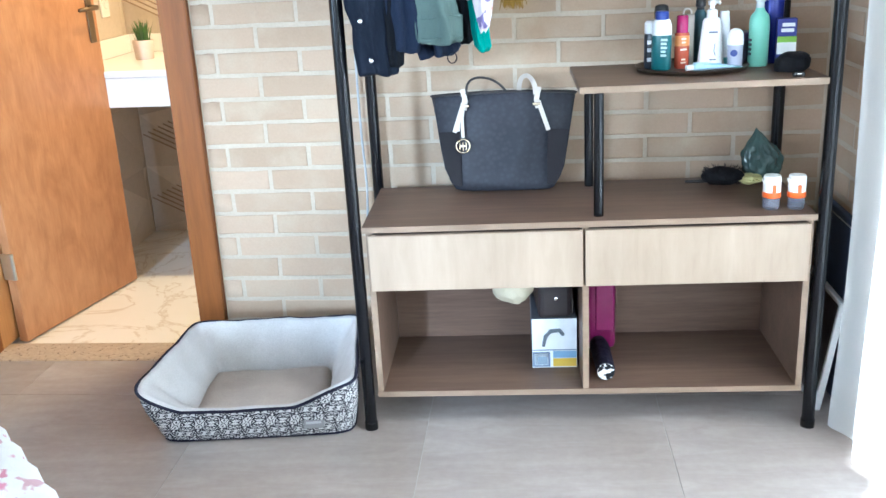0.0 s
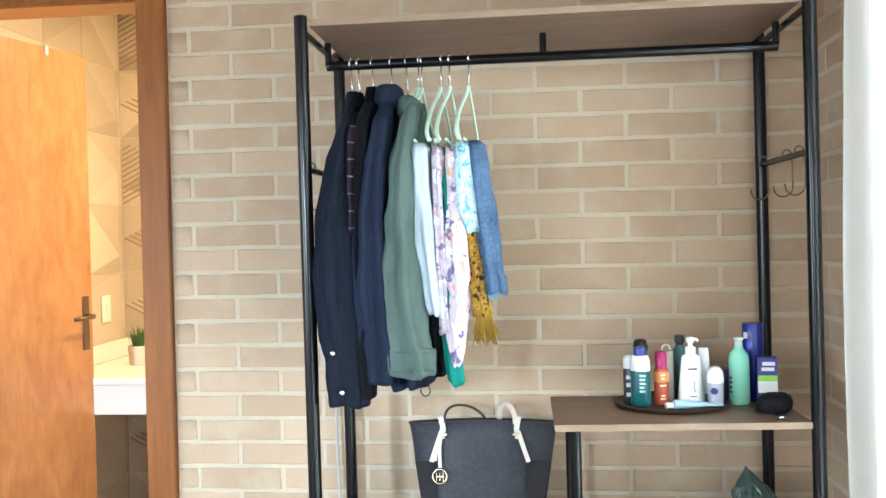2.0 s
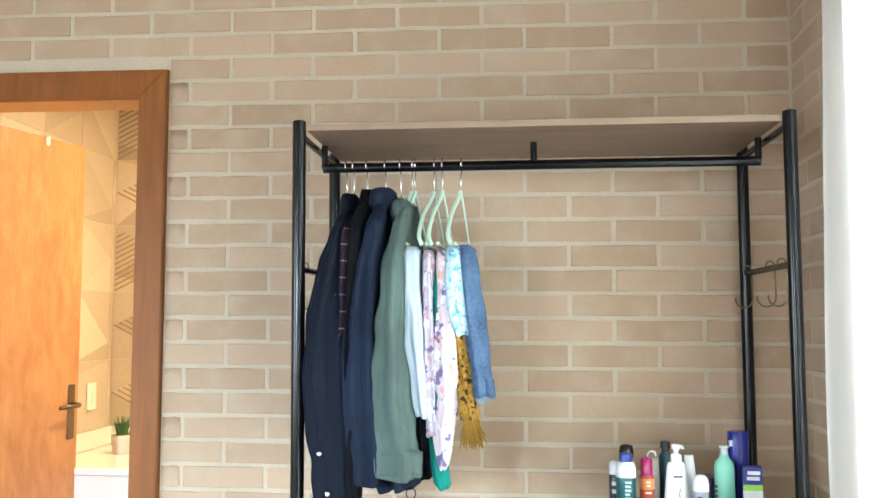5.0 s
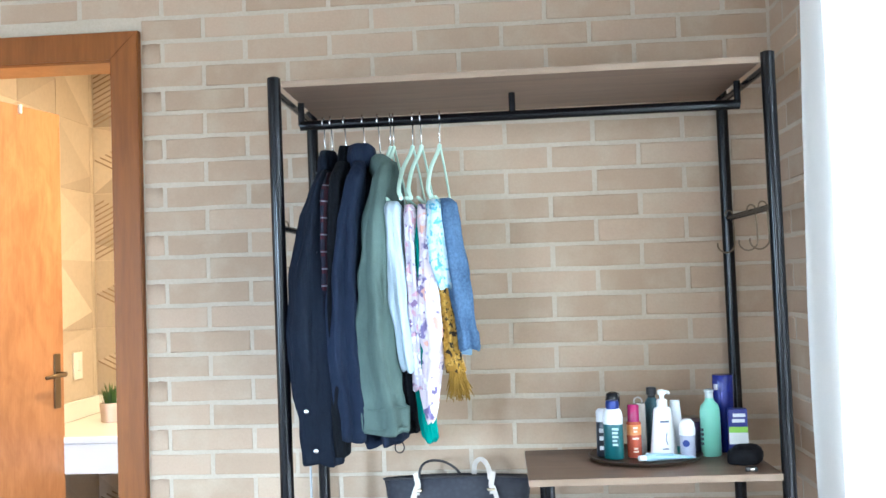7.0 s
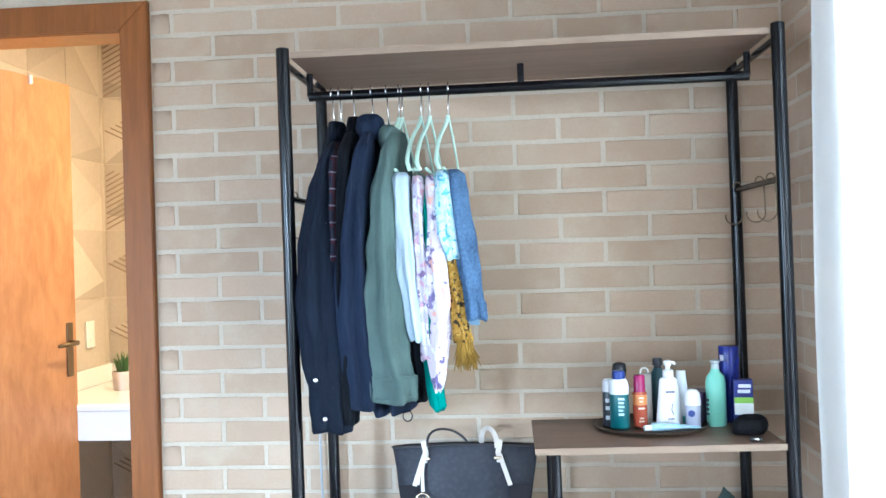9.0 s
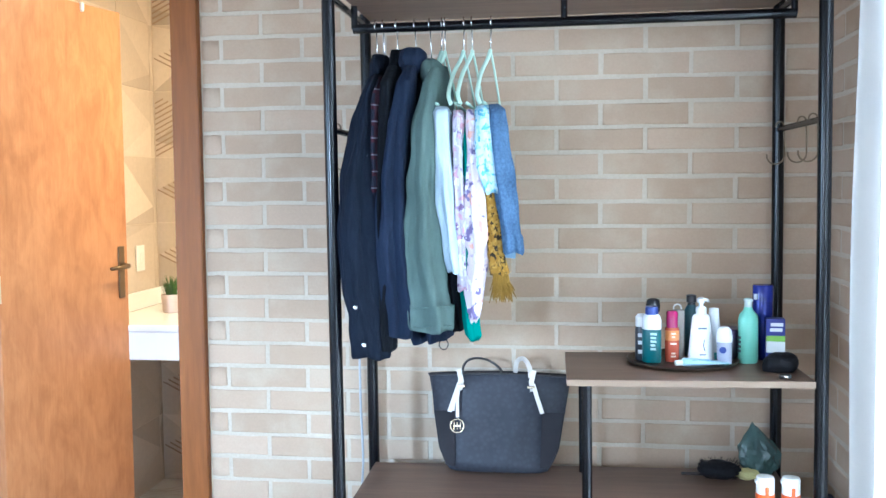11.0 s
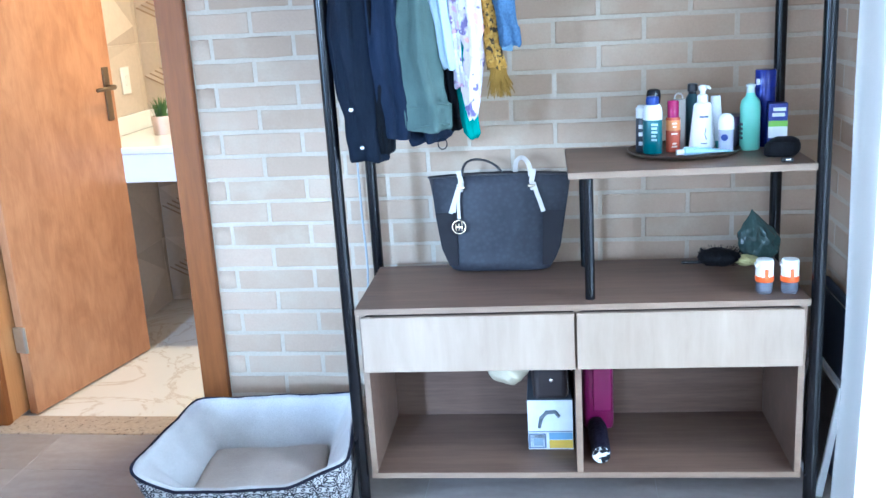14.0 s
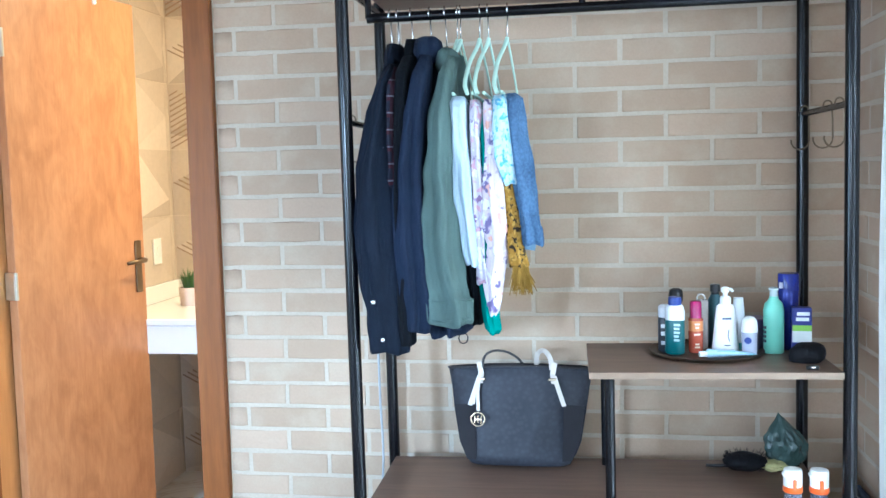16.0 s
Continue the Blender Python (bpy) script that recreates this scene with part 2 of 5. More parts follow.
def tube(points, r, seg=12, bm=None, closed=False, cap=True):
    """A round bar along a line of points; r may be a list."""
    bm = bm or bmesh.new()
    pts = [Vector(p) for p in points]
    rs = r if isinstance(r, (list, tuple)) else [r] * len(pts)
    rings, up = [], Vector((0.31, 0.17, 0.93)).normalized()
    for i, p in enumerate(pts):
        a = pts[i - 1] if i else (pts[-1] if closed else p)
        b = pts[(i + 1) % len(pts)] if i < len(pts) - 1 or closed else p
        d = (b - a).normalized()
        s = d.cross(up)
        if s.length < 0.05:
            s = d.cross(Vector((1, 0, 0)))
        s.normalize()
        w = d.cross(s)
        rings.append([bm.verts.new(p + (s * math.cos(k) + w * math.sin(k)) * rs[i]) for k in [2 * math.pi * j / seg for j in range(seg)]])
    pairs = list(zip(rings, rings[1:])) + ([(rings[-1], rings[0])] if closed else [])
    for a, b in pairs:
        for j in range(seg):
            bm.faces.new((a[j], a[(j + 1) % seg], b[(j + 1) % seg], b[j]))
    if cap and not closed:
        bm.faces.new(rings[0])
        bm.faces.new(rings[-1])
    return bm


def lathe(profile, seg=24, bm=None, at=(0, 0, 0), sx=1.0, sy=1.0):
    """A turned body: (radius, height) pairs from the foot up."""
    bm = bm or bmesh.new()
    rings = []
    for r, z in profile:
        rings.append([bm.verts.new((at[0] + sx * r * math.cos(a), at[1] + sy * r * math.sin(a), at[2] + z)) for a in [2 * math.pi * j / seg for j in range(seg)]])
    for a, b in zip(rings, rings[1:]):
        for j in range(seg):
            bm.faces.new((a[j], a[(j + 1) % seg], b[(j + 1) % seg], b[j]))
    bm.faces.new(rings[0])
    bm.faces.new(rings[-1])
    return bm


def smooth_by_angle(ob, degrees=40):
    me = ob.data
    for p in me.polygons:
        p.use_smooth = True
    bm = bmesh.new()
    bm.from_mesh(me)
    for e in bm.edges:
        e.smooth = not (len(e.link_faces) == 2 and e.calc_face_angle(0) > radians(degrees))
    bm.to_mesh(me)
    bm.free()
    return ob


# ---- the room ----
CEIL, DOOR_L, DOOR_R, DOOR_T = 2.70, -0.85, -0.15, 2.04
WALL_T, CORNER = 0.13, 1.75
COURSE, BRICK, ROW_A = 0.0709, 0.25, 2.2

wall = box(-2.2, DOOR_L - 0.03, 0.0014, WALL_T, 0, CEIL)
box(DOOR_R + 0.03, CORNER + 0.2, 0.0014, WALL_T, 0, CEIL, bm=wall)
box(DOOR_L - 0.03, DOOR_R + 0.03, 0.0014, WALL_T, DOOR_T + 0.03, CEIL, bm=wall)
wall_north = tagged(part("wall_north", wall, M["mortar"]), "brick-faced wall of tan bricks with pale mortar joints", "wall", kind="structure")

WIN_Y0, WIN_Y1, WIN_T = -3.6, -0.62, 2.2
wall = box(CORNER + 0.0014, CORNER + 0.2, WIN_Y1, 0.004, 0, CEIL)
box(CORNER + 0.0014, CORNER + 0.2, -4.6, WIN_Y0, 0, CEIL, bm=wall)
box(CORNER + 0.0014, CORNER + 0.2, WIN_Y0, WIN_Y1, WIN_T, CEIL, bm=wall)
wall_east = tagged(part("wall_east", wall, M["mortar"]), "brick-faced side wall beside the curtained glass door", "wall", kind="structure")

# made-up opening behind the camera: its edges crop the lamp's patch on the wall
SW = (-1.02, -0.285, 1.05, 1.73)
wall = box(-2.2, SW[0], -4.6, -4.45, 0, CEIL)
box(SW[1], CORNER + 0.0014, -4.6, -4.45, 0, CEIL, bm=wall)
box(SW[0], SW[1], -4.6, -4.45, 0, SW[2], bm=wall)
box(SW[0], SW[1], -4.6, -4.45, SW[3], CEIL, bm=wall)
tagged(part("wall_south", wall, M["plaster"]), "unseen plain white wall with an opening added to shape the light patch", "wall", kind="structure")
WW = (-3.32, -1.98, 0.55, 1.95)
wall = box(-2.35, -2.2, -4.6, WW[0], 0, CEIL)
box(-2.35, -2.2, WW[1], WALL_T, 0, CEIL, bm=wall)
box(-2.35, -2.2, WW[0], WW[1], 0, WW[2], bm=wall)
box(-2.35, -2.2, WW[0], WW[1], WW[3], CEIL, bm=wall)
tagged(part("wall_west", wall, M["plaster"]), "plain white painted side wall with a window opening", "wall", kind="structure")
tagged(part("ceiling", box(-2.35, CORNER + 0.2, -4.6, WALL_T, CEIL, CEIL + 0.12), M["ceiling"]), "unseen ceiling, brown to dim and warm the light on the upper wall", "ceiling", kind="structure")
floor = tagged(part("floor", box(-2.35, CORNER + 0.2, -4.6, -0.07, -0.12, -0.0012), M["grout"]), "grey-beige cement-look porcelain tile floor", "floor", kind="structure")
ground = tagged(part("ground", box(-60, 60, -60, 60, -0.5, -0.4), plain("terrace_stone", (0.35, 0.32, 0.28), 0.9, scale=3.0)), "plain paved ground outside the house", "ground", kind="structure")

# bathroom shell
BX0, BX1, BY1, BCEIL = -0.86, 0.75, 1.38, 2.42


def facet_material():
    m, n, l, b = shade("faceted_beige_wall_tile", 0.42)
    v = coords(n, l)
    g = n.new("ShaderNodeNewGeometry")
    c = ramp(n, l, g.outputs["Random Per Island"], (0.0, (0.42, 0.355, 0.29)), (0.5, (0.55, 0.47, 0.385)), (1.0, (0.68, 0.595, 0.50)))
    fine = noise_of(n, l, v, 60.0, 5.0)
    c = mix(n, l, c, ramp(n, l, fine, (0.3, (0.86, 0.86, 0.86)), (0.7, (1, 1, 1))), 0.6, "MULTIPLY")
    l.new(c, b.inputs["Base Color"])
    bump(n, l, b, fine, 0.08, 0.001)
    return m


M["facet"] = facet_material()
tagged(part("bathroom_wall_west", box(BX0 - 0.1, BX0, WALL_T, BY1 + 0.1, -0.12, BCEIL), M["facet"]), "beige bathroom wall with faceted geometric tiles", "wall", kind="structure")
tagged(part("bathroom_wall_north", box(BX0, BX1, BY1, BY1 + 0.1, -0.12, BCEIL), M["facet"]), "beige bathroom wall with hatched geometric tiles", "wall", kind="structure")
tagged(part("bathroom_wall_east", box(BX1, BX1 + 0.1, WALL_T, BY1 + 0.1, -0.12, BCEIL), M["facet"]), "beige tiled bathroom side wall", "wall", kind="structure")
tagged(part("bathroom_ceiling", box(BX0 - 0.1, BX1 + 0.1, WALL_T, BY1 + 0.1, BCEIL, BCEIL + 0.1), M["ceiling"]), "plain painted bathroom ceiling over the sink", "ceiling", kind="structure")
tagged(part("bathroom_floor", box(BX0, BX1, 0.06, BY1, -0.12, -0.012), M["marble"]), "cream marble bathroom floor with brown veins", "floor", kind="structure")
tagged(part("threshold", box(DOOR_L - 0.03, DOOR_R + 0.03, -0.075, 0.058, -0.12, 0.003, 0.002), M["granite"]), "speckled beige granite door threshold", "threshold", kind="structure")

# door frame: casing boards with mitred corners and the jamb
CW = 0.085


def mitred_casing():
    bm = bmesh.new()
    xl, xr, zt, y0, y1 = DOOR_L, DOOR_R, DOOR_T, -0.022, 0.004
    for quad in (((xl - CW, 0), (xl, 0), (xl, zt), (xl - CW, zt + CW)), ((xr, 0), (xr + CW, 0), (xr + CW, zt + CW), (xr, zt)), ((xl, zt), (xr, zt), (xr + CW, zt + CW), (xl - CW, zt + CW))):
        f = [bm.verts.new((x, y0, z)) for x, z in quad]
        k = [bm.verts.new((x, y1, z)) for x, z in quad]
        bm.faces.new(f)
        bm.faces.new(k)
        for i in range(4):
            bm.faces.new((f[i], f[(i + 1) % 4], k[(i + 1) % 4], k[i]))
    bmesh.ops.bevel(bm, geom=[e for e in bm.edges if all(v.co.y < -0.02 for v in e.verts)], offset=0.003, segments=2, affect="EDGES")
    return bm


door_frame = tagged(part("door_frame", mitred_casing(), M["casing"]), "stained wooden door casing with mitred corners", "door frame", kind="structure")
jamb = box(DOOR_L - 0.028, DOOR_L, 0.0045, WALL_T + 0.01, 0.004, DOOR_T, 0.002)
box(DOOR_R, DOOR_R + 0.028, 0.0045, WALL_T + 0.01, 0.004, DOOR_T, 0.002, bm=jamb)
box(DOOR_L - 0.028, DOOR_R + 0.028, 0.0045, WALL_T + 0.01, DOOR_T, DOOR_T + 0.028, 0.002, bm=jamb)
part("jamb", jamb, M["jamb"], door_frame, "honey-coloured varnished jamb")

# open door leaf, hinged on its left, standing into the bathroom
door = thing("door_1", pose(DOOR_L + 0.006, 0.095, -0.006, 0, 0, 77.6), "open varnished plywood door with bronze lever handle", "door", kind="structure")
LEAF_W, LEAF_H = 0.635, 2.038
part("door_leaf", box(0, LEAF_W, -0.035, 0, 0, LEAF_H, 0.002), M["door"], door)
plate = box(LEAF_W - 0.057, LEAF_W - 0.022, -0.041, -0.0352, 0.944, 1.144, 0.004, seg=2)
handle = part("door_handle", plate, M["brass"], door, "dark bronze lever handle on a long plate")
lever = tube([(LEAF_W - 0.040, -0.036, 1.069), (LEAF_W - 0.040, -0.075, 1.069), (LEAF_W - 0.052, -0.082, 1.069), (LEAF_W - 0.147, -0.08, 1.066)], [0.010, 0.009, 0.009, 0.007])
part("lever", lever, M["brass"], handle, smooth=True)
for z in (0.23, 0.995, 1.78):
    h = box(-0.012, 0.0, -0.040, 0.0, z, z + 0.09, 0.001)
    tube([(-0.006, -0.042, z), (-0.006, -0.042, z + 0.09)], 0.006, bm=h)
    part("hinge", h, M["hinge"], door)
part("door_bumper", box(0.42, 0.435, -0.045, -0.03, LEAF_H - 0.03, LEAF_H + 0.004, 0.004), M["ceramic"], door, "small white plastic clip")

# ---- the open wardrobe rack, in its own axes: x along the front, y to the wall ----
RACK = pose(0.4775, -0.503, 0, 0, -0.45, 0.95)
W, D, R = 1.146, 0.445, 0.0158
rack = thing("clothes_rack", RACK, "open wardrobe of black steel tubes with brown wooden shelves and drawers", "clothes rack")
for x in (0, W):
    for y in (0, D):
        pole = part("pole", tube([(x, y, 0.0), (x, y, 1.848)], R, 20), M["steel"], rack)
        smooth_by_angle(pole)
        cap = part("end_cap", lathe([(R * 0.7, -0.004), (R * 1.0, 0.0), (R * 1.0, 0.006), (R * 0.6, 0.009)], 20, at=(x, y, 1.847)), M["steel"], pole)
        foot = part("foot", lathe([(R * 1.12, 0.0), (R * 1.12, 0.02), (R * 1.0, 0.022)], 20, at=(x, y, -0.0005 - 0.0085 * x / W)), M["steel"], pole)
    smooth_by_angle(part("side_bar", tube([(x, R * 0.8, 1.822), (x, D - R * 0.8, 1.822)], 0.009, 10), M["steel"], rack))
    smooth_by_angle(part("hook_bar", tube([(x, R * 0.8, 1.50), (x, D - R * 0.8, 1.50)], 0.008, 10), M["steel"], rack))


def board(name, x0, x1, y0, y1, z0, z1, parent, label=""):
    b = part(name, box(x0, x1, y0 + 0.0012, y1, z0, z1, 0.001), M["board"], parent, label)
    part("edging", box(x0, x1, y0, y0 + 0.0012, z0 + 0.0005, z1 - 0.0005), M["board_edge"], b)
    return b


board("top_shelf", 0.018, W - 0.018, 0.0, D - 0.005, 1.830, 1.846, rack)
rail_y, rail_z = 0.20, 1.772
rail = part("hanging_rail", tube([(0.018, rail_y, rail_z), (W - 0.016, rail_y, rail_z)], 0.0125, 16), M["steel"], rack)
smooth_by_angle(rail)
for x in (0.021, W / 2 - 0.01, W - 0.020):
    smooth_by_angle(part("rail_hanger", tube([(x, rail_y, rail_z), (x, rail_y, 1.832)], 0.0085, 12), M["steel"], rail))

board("small_shelf", 0.561, W - 0.014, -0.006, 0.362, 0.880, 0.896, rack)
for y in (0.03, 0.322):
    smooth_by_angle(part("shelf_post", tube([(0.609, y, 0.571), (0.609, y, 0.881)], 0.0125, 16), M["steel"], rack))

CT, CB, BACK = 0.570, 0.094, 0.375
cabinet = part("cabinet", box(0.026, 1.122, BACK - 0.022, BACK - 0.012, CB + 0.004, CT - 0.016), M["board"], rack, "brown wooden cabinet with two drawers over two open bays")
board("cabinet_top", 0.018, 1.128, -0.012, BACK, CT - 0.016, CT, cabinet)
board("cabinet_bottom", 0.026, 1.122, -0.004, BACK - 0.022, CB, CB + 0.016, cabinet)
for x0, x1 in ((0.026, 0.042), (0.566, 0.582), (1.106, 1.122)):
    s = part("side_panel", box(x0, x1, -0.002, BACK - 0.022, CB + 0.016, CT - 0.016, 0.0008), M["board"], cabinet)
    part("edging", box(x0 + 0.0003, x1 - 0.0003, -0.0036, -0.002, CB + 0.0165, CT - 0.0165), M["board_edge"], cabinet)
for x0, x1 in ((0.033, 0.5665), (0.5725, 1.112)):
    part("drawer", box(x0, x1, -0.020, -0.004, 0.402, 0.548, 0.001), M["drawer"], cabinet, "pale oak drawer front without a handle")
part("drawer_box", box(0.043, 0.565, -0.0038, BACK - 0.06, 0.41, 0.53), M["board"], cabinet)
part("drawer_box", box(0.583, 1.105, -0.0038, BACK - 0.06, 0.41, 0.53), M["board"], cabinet)

# ---- bathroom fittings ----


def facets(name, parent, place, width, height, hatch, seed):
    """Triangular tile facets on a wall; place maps (u, v, out) to the room."""
    rng = random.Random(seed)
    bm, lines = bmesh.new(), bmesh.new()
    step = 0.30
    nu, nv = math.ceil(width / step), math.ceil(height / step)

    def slab(target, pts, lift):
        top = [target.verts.new(place(u, v, lift)) for u, v in pts]
        low = [target.verts.new(place(u, v, -0.0005)) for u, v in pts]
        target.faces.new(top)
        for i in range(len(pts)):
            j = (i + 1) % len(pts)
            target.faces.new((top[i], top[j], low[j], low[i]))

    for i in range(nu):
        for j in range(nv):
            u0, u1 = i * step, min((i + 1) * step, width)
            v0, v1 = j * step, min((j + 1) * step, height)
            g = 0.0015
            a, b, c, d = (u0 + g, v0 + g), (u1 - g, v0 + g), (u1 - g, v1 - g), (u0 + g, v1 - g)
            k = rng.choice((0.0, 0.3, -0.25))
            if rng.random() < 0.5:
                e = (u1 - g, v0 + (v1 - v0) * (0.5 + k))
                tris = ((a, b, e), (a, e, d), (e, c, d))
            else:
                e = (u0 + g, v0 + (v1 - v0) * (0.5 + k))
                tris = ((a, b, e), (b, c, e), (c, d, e))
            for t in tris:
                slab(bm, t, rng.uniform(0.0016, 0.0028))
            if rng.random() < hatch:
                s = rng.choice((-1, 1))
                for q in range(11):
                    p = v0 + 0.004 + q * 0.024
                    w = (u1 - u0) * (1 - q / 12.0)
                    ua, ub = (u0 + 0.004, u0 + w - 0.006) if s > 0 else (u1 - w + 0.006, u1 - 0.004)
                    rise = 0.5 * (ub - ua)
                    if ub - ua > 0.02 and p + rise + 0.008 < v1:
                        slab(lines, ((ua, p), (ub, p + rise), (ub, p + rise + 0.007), (ua, p + 0.007)) if s > 0 else ((ua, p + rise), (ub, p), (ub, p + 0.007), (ua, p + rise + 0.007)), 0.0042)
    tagged(part("tile_facets", bm, M["facet"], parent), kind="stuff")
    if lines.verts:
        tagged(part("tile_hatching", lines, plain("brown_tile_relief", (0.30, 0.215, 0.15), 0.5), parent), kind="stuff")
    else:
        lines.free()


facets("west", bpy.data.objects["bathroom_wall_west"], lambda u, v, o: (BX0 + o, WALL_T + 0.012 + u, v), BY1 - WALL_T - 0.014, BCEIL, 0.0, 3)
facets("north", bpy.data.objects["bathroom_wall_north"], lambda u, v, o: (BX0 + u + 0.004, BY1 - o, v), BX1 - BX0 - 0.008, BCEIL, 0.75, 5)

counter = thing("sink_counter", pose(0, 0, 0), "white ceramic bathroom counter with a deep front apron and backsplash", "sink counter")
cb = box(BX0 + 0.004, BX1 - 0.004, 0.70, BY1 - 0.004, 0.80, 0.826, 0.004, seg=2)
part("counter_top", cb, M["ceramic"], counter)
part("apron", box(BX0 + 0.004, BX1 - 0.004, 0.702, 0.722, 0.688, 0.799, 0.003), M["ceramic"], counter)
part("backsplash", box(BX0 + 0.0045, BX1 - 0.0045, BY1 - 0.02, BY1 - 0.005, 0.827, 0.905, 0.002), M["ceramic"], counter)
part("backsplash", box(BX0 + 0.0045, BX0 + 0.02, 0.702, BY1 - 0.021, 0.827, 0.905, 0.002), M["ceramic"], counter)

plant = thing("potted_plant", pose(-0.665, 1.08, 0.826), "small spiky green plant in a pale pink pot on the counter", "potted plant")
smooth_by_angle(part("pot", lathe([(0.034, 0), (0.037, 0.004), (0.043, 0.075), (0.041, 0.078), (0.037, 0.072), (0.036, 0.06)], 24), plain("pale_pink_pot", (0.62, 0.50, 0.44), 0.6), plant))
rng = random.Random(4)
bl = bmesh.new()
for i in range(110):
    a, r = rng.uniform(0, 6.28), rng.uniform(0, 0.026)
    h, lean = rng.uniform(0.06, 0.105), rng.uniform(0.004, 0.035)
    x, y = r * math.cos(a), r * math.sin(a)
    w = rng.uniform(0.0016, 0.0028)
    t = a + rng.uniform(-1, 1)
    p = [bl.verts.new((x - w * math.sin(t), y + w * math.cos(t), 0.058)), bl.verts.new((x + w * math.sin(t), y - w * math.cos(t), 0.058))]
    mx, my = x + lean * 0.4 * math.cos(a), y + lean * 0.4 * math.sin(a)
    q = [bl.verts.new((mx + w * math.sin(t), my - w * math.cos(t), 0.058 + h * 0.6)), bl.verts.new((mx - w * math.sin(t), my + w * math.cos(t), 0.058 + h * 0.6))]
    tip = bl.verts.new((x + lean * math.cos(a), y + lean * math.sin(a), 0.058 + h))
    bl.faces.new((p[0], p[1], q[0], q[1]))
    bl.faces.new((q[1], q[0], tip))
part("leaves", bl, plain("grass_green_leaf", (0.06, 0.13, 0.025), 0.5, var=0.4), plant)

plate = thing("wall_switch", pose(BX0 + 0.003, 1.185, 1.05), "white plastic wall switch plate on the tiles", "switch")
part("switch_plate", box(0, 0.009, -0.037, 0.037, -0.058, 0.058, 0.003, seg=2), M["ceramic"], plate)
part("rocker", box(0.0085, 0.013, -0.012, 0.012, -0.022, 0.022, 0.002), M["ceramic"], plate)

lampb = thing("bathroom_light", pose(0.20, 0.60, BCEIL), "small rectangular ceiling light over the sink", "ceiling light")
part("frame", box(-0.17, 0.17, -0.08, 0.08, -0.03, -0.001, 0.004), M["ceramic"], lampb)

# ---- curtain over the glass door ----


def curtain_material():
    m = bpy.data.materials.new("sheer_white_curtain")
    m.use_nodes = True
    n, l = m.node_tree.nodes, m.node_tree.links
    n.remove(n["Principled BSDF"])
    out = n["Material Output"]
    v = coords(n, l)
    fac = noise_of(n, l, v, 500.0, 2.0)
    col = ramp(n, l, fac, (0.3, (0.86, 0.88, 0.87)), (0.7, (0.93, 0.94, 0.93)))
    di, tr, tp = n.new("ShaderNodeBsdfDiffuse"), n.new("ShaderNodeBsdfTranslucent"), n.new("ShaderNodeBsdfTransparent")
    l.new(col, di.inputs[0])
    l.new(col, tr.inputs[0])
    a, b = n.new("ShaderNodeMixShader"), n.new("ShaderNodeMixShader")
    a.inputs[0].default_value, b.inputs[0].default_value = 0.55, 0.30
    l.new(di.outputs[0], a.inputs[1])
    l.new(tr.outputs[0], a.inputs[2])
    l.new(a.outputs[0], b.inputs[1])
    l.new(tp.outputs[0], b.inputs[2])
    l.new(b.outputs[0], out.inputs[0])
    return m


M["curtain"] = curtain_material()


def curtain_mesh(y0, y1, z0, z1):
    bm = bmesh.new()
    n, rows = 240, 26
    grid = []
    for j in range(rows + 1):
        f = j / rows
        z = z0 + (z1 - z0) * f
        row = []
        for i in range(n + 1):
            u = i / n
            y = y0 + (y1 - y0) * u
            ph = 2 * math.pi * (y0 - y) / 0.155
            k = noise.noise((y * 2.3, f * 0.9, 4.0))
            amp = 0.026 * (1 - 0.45 * f) * (0.8 + 0.5 * k)
            x = 1.690 + amp * math.sin(ph + 1.3 * k + 2.6) + 0.014 * noise.noise((y * 6, z * 1.2, 1.0))
            row.append(bm.verts.new((x, y + 0.014 * math.sin(ph * 0.5 + f * 2), z)))
        grid.append(row)
    for a, b in zip(grid, grid[1:]):
        for i in range(n):
            bm.faces.new((a[i], a[i + 1], b[i + 1], b[i]))
    return bm


curtain = thing("curtain", pose(0, 0, 0), "floor-length sheer white curtain glowing with daylight behind", "curtain")
part("curtain_sheet", curtain_mesh(-0.462, -3.62, 0.012, 2.46), M["curtain"], curtain, smooth=True)
smooth_by_angle(part("curtain_rod", tube([(1.672, -0.43, 2.475), (1.672, -3.7, 2.475)], 0.012, 12), M["steel"], curtain))
for y in (-0.45, -3.66):
    part("rod_bracket", box(1.672, CORNER + 0.006, y - 0.008, y + 0.008, 2.467, 2.483), M["steel"], curtain)

window = thing("window_1", pose(0, 0, 0), "white-framed sliding glass door behind the curtain", "glass door", kind="structure")
metal_grey = plain("grey_zip_metal", (0.4, 0.4, 0.42), 0.35, 0.8)
white = plain("white_aluminium", (0.78, 0.79, 0.80), 0.4, var=0.03)
wf = box(1.80, 1.86, WIN_Y0, WIN_Y0 + 0.05, 0, WIN_T)
box(1.80, 1.86, WIN_Y1 - 0.05, WIN_Y1, 0, WIN_T, bm=wf)
box(1.80, 1.86, WIN_Y0 + 0.05, WIN_Y1 - 0.05, WIN_T - 0.05, WIN_T, bm=wf)
box(1.80, 1.86, WIN_Y0 + 0.05, WIN_Y1 - 0.05, 0, 0.05, bm=wf)
box(1.80, 1.86, -2.14, -2.08, 0.05, WIN_T - 0.05, bm=wf)
part("window_frame", wf, white, window)
glass_m, gn, gl, gb = shade("clear_glass", 0.0, **{"Transmission Weight": 1.0, "IOR": 1.45})
for y0, y1 in ((WIN_Y0 + 0.05, -2.14), (-2.08, WIN_Y1 - 0.05)):
    g = part("pane", box(1.828, 1.834, y0, y1, 0.05, WIN_T - 0.05), glass_m, window)
    g.visible_shadow = False

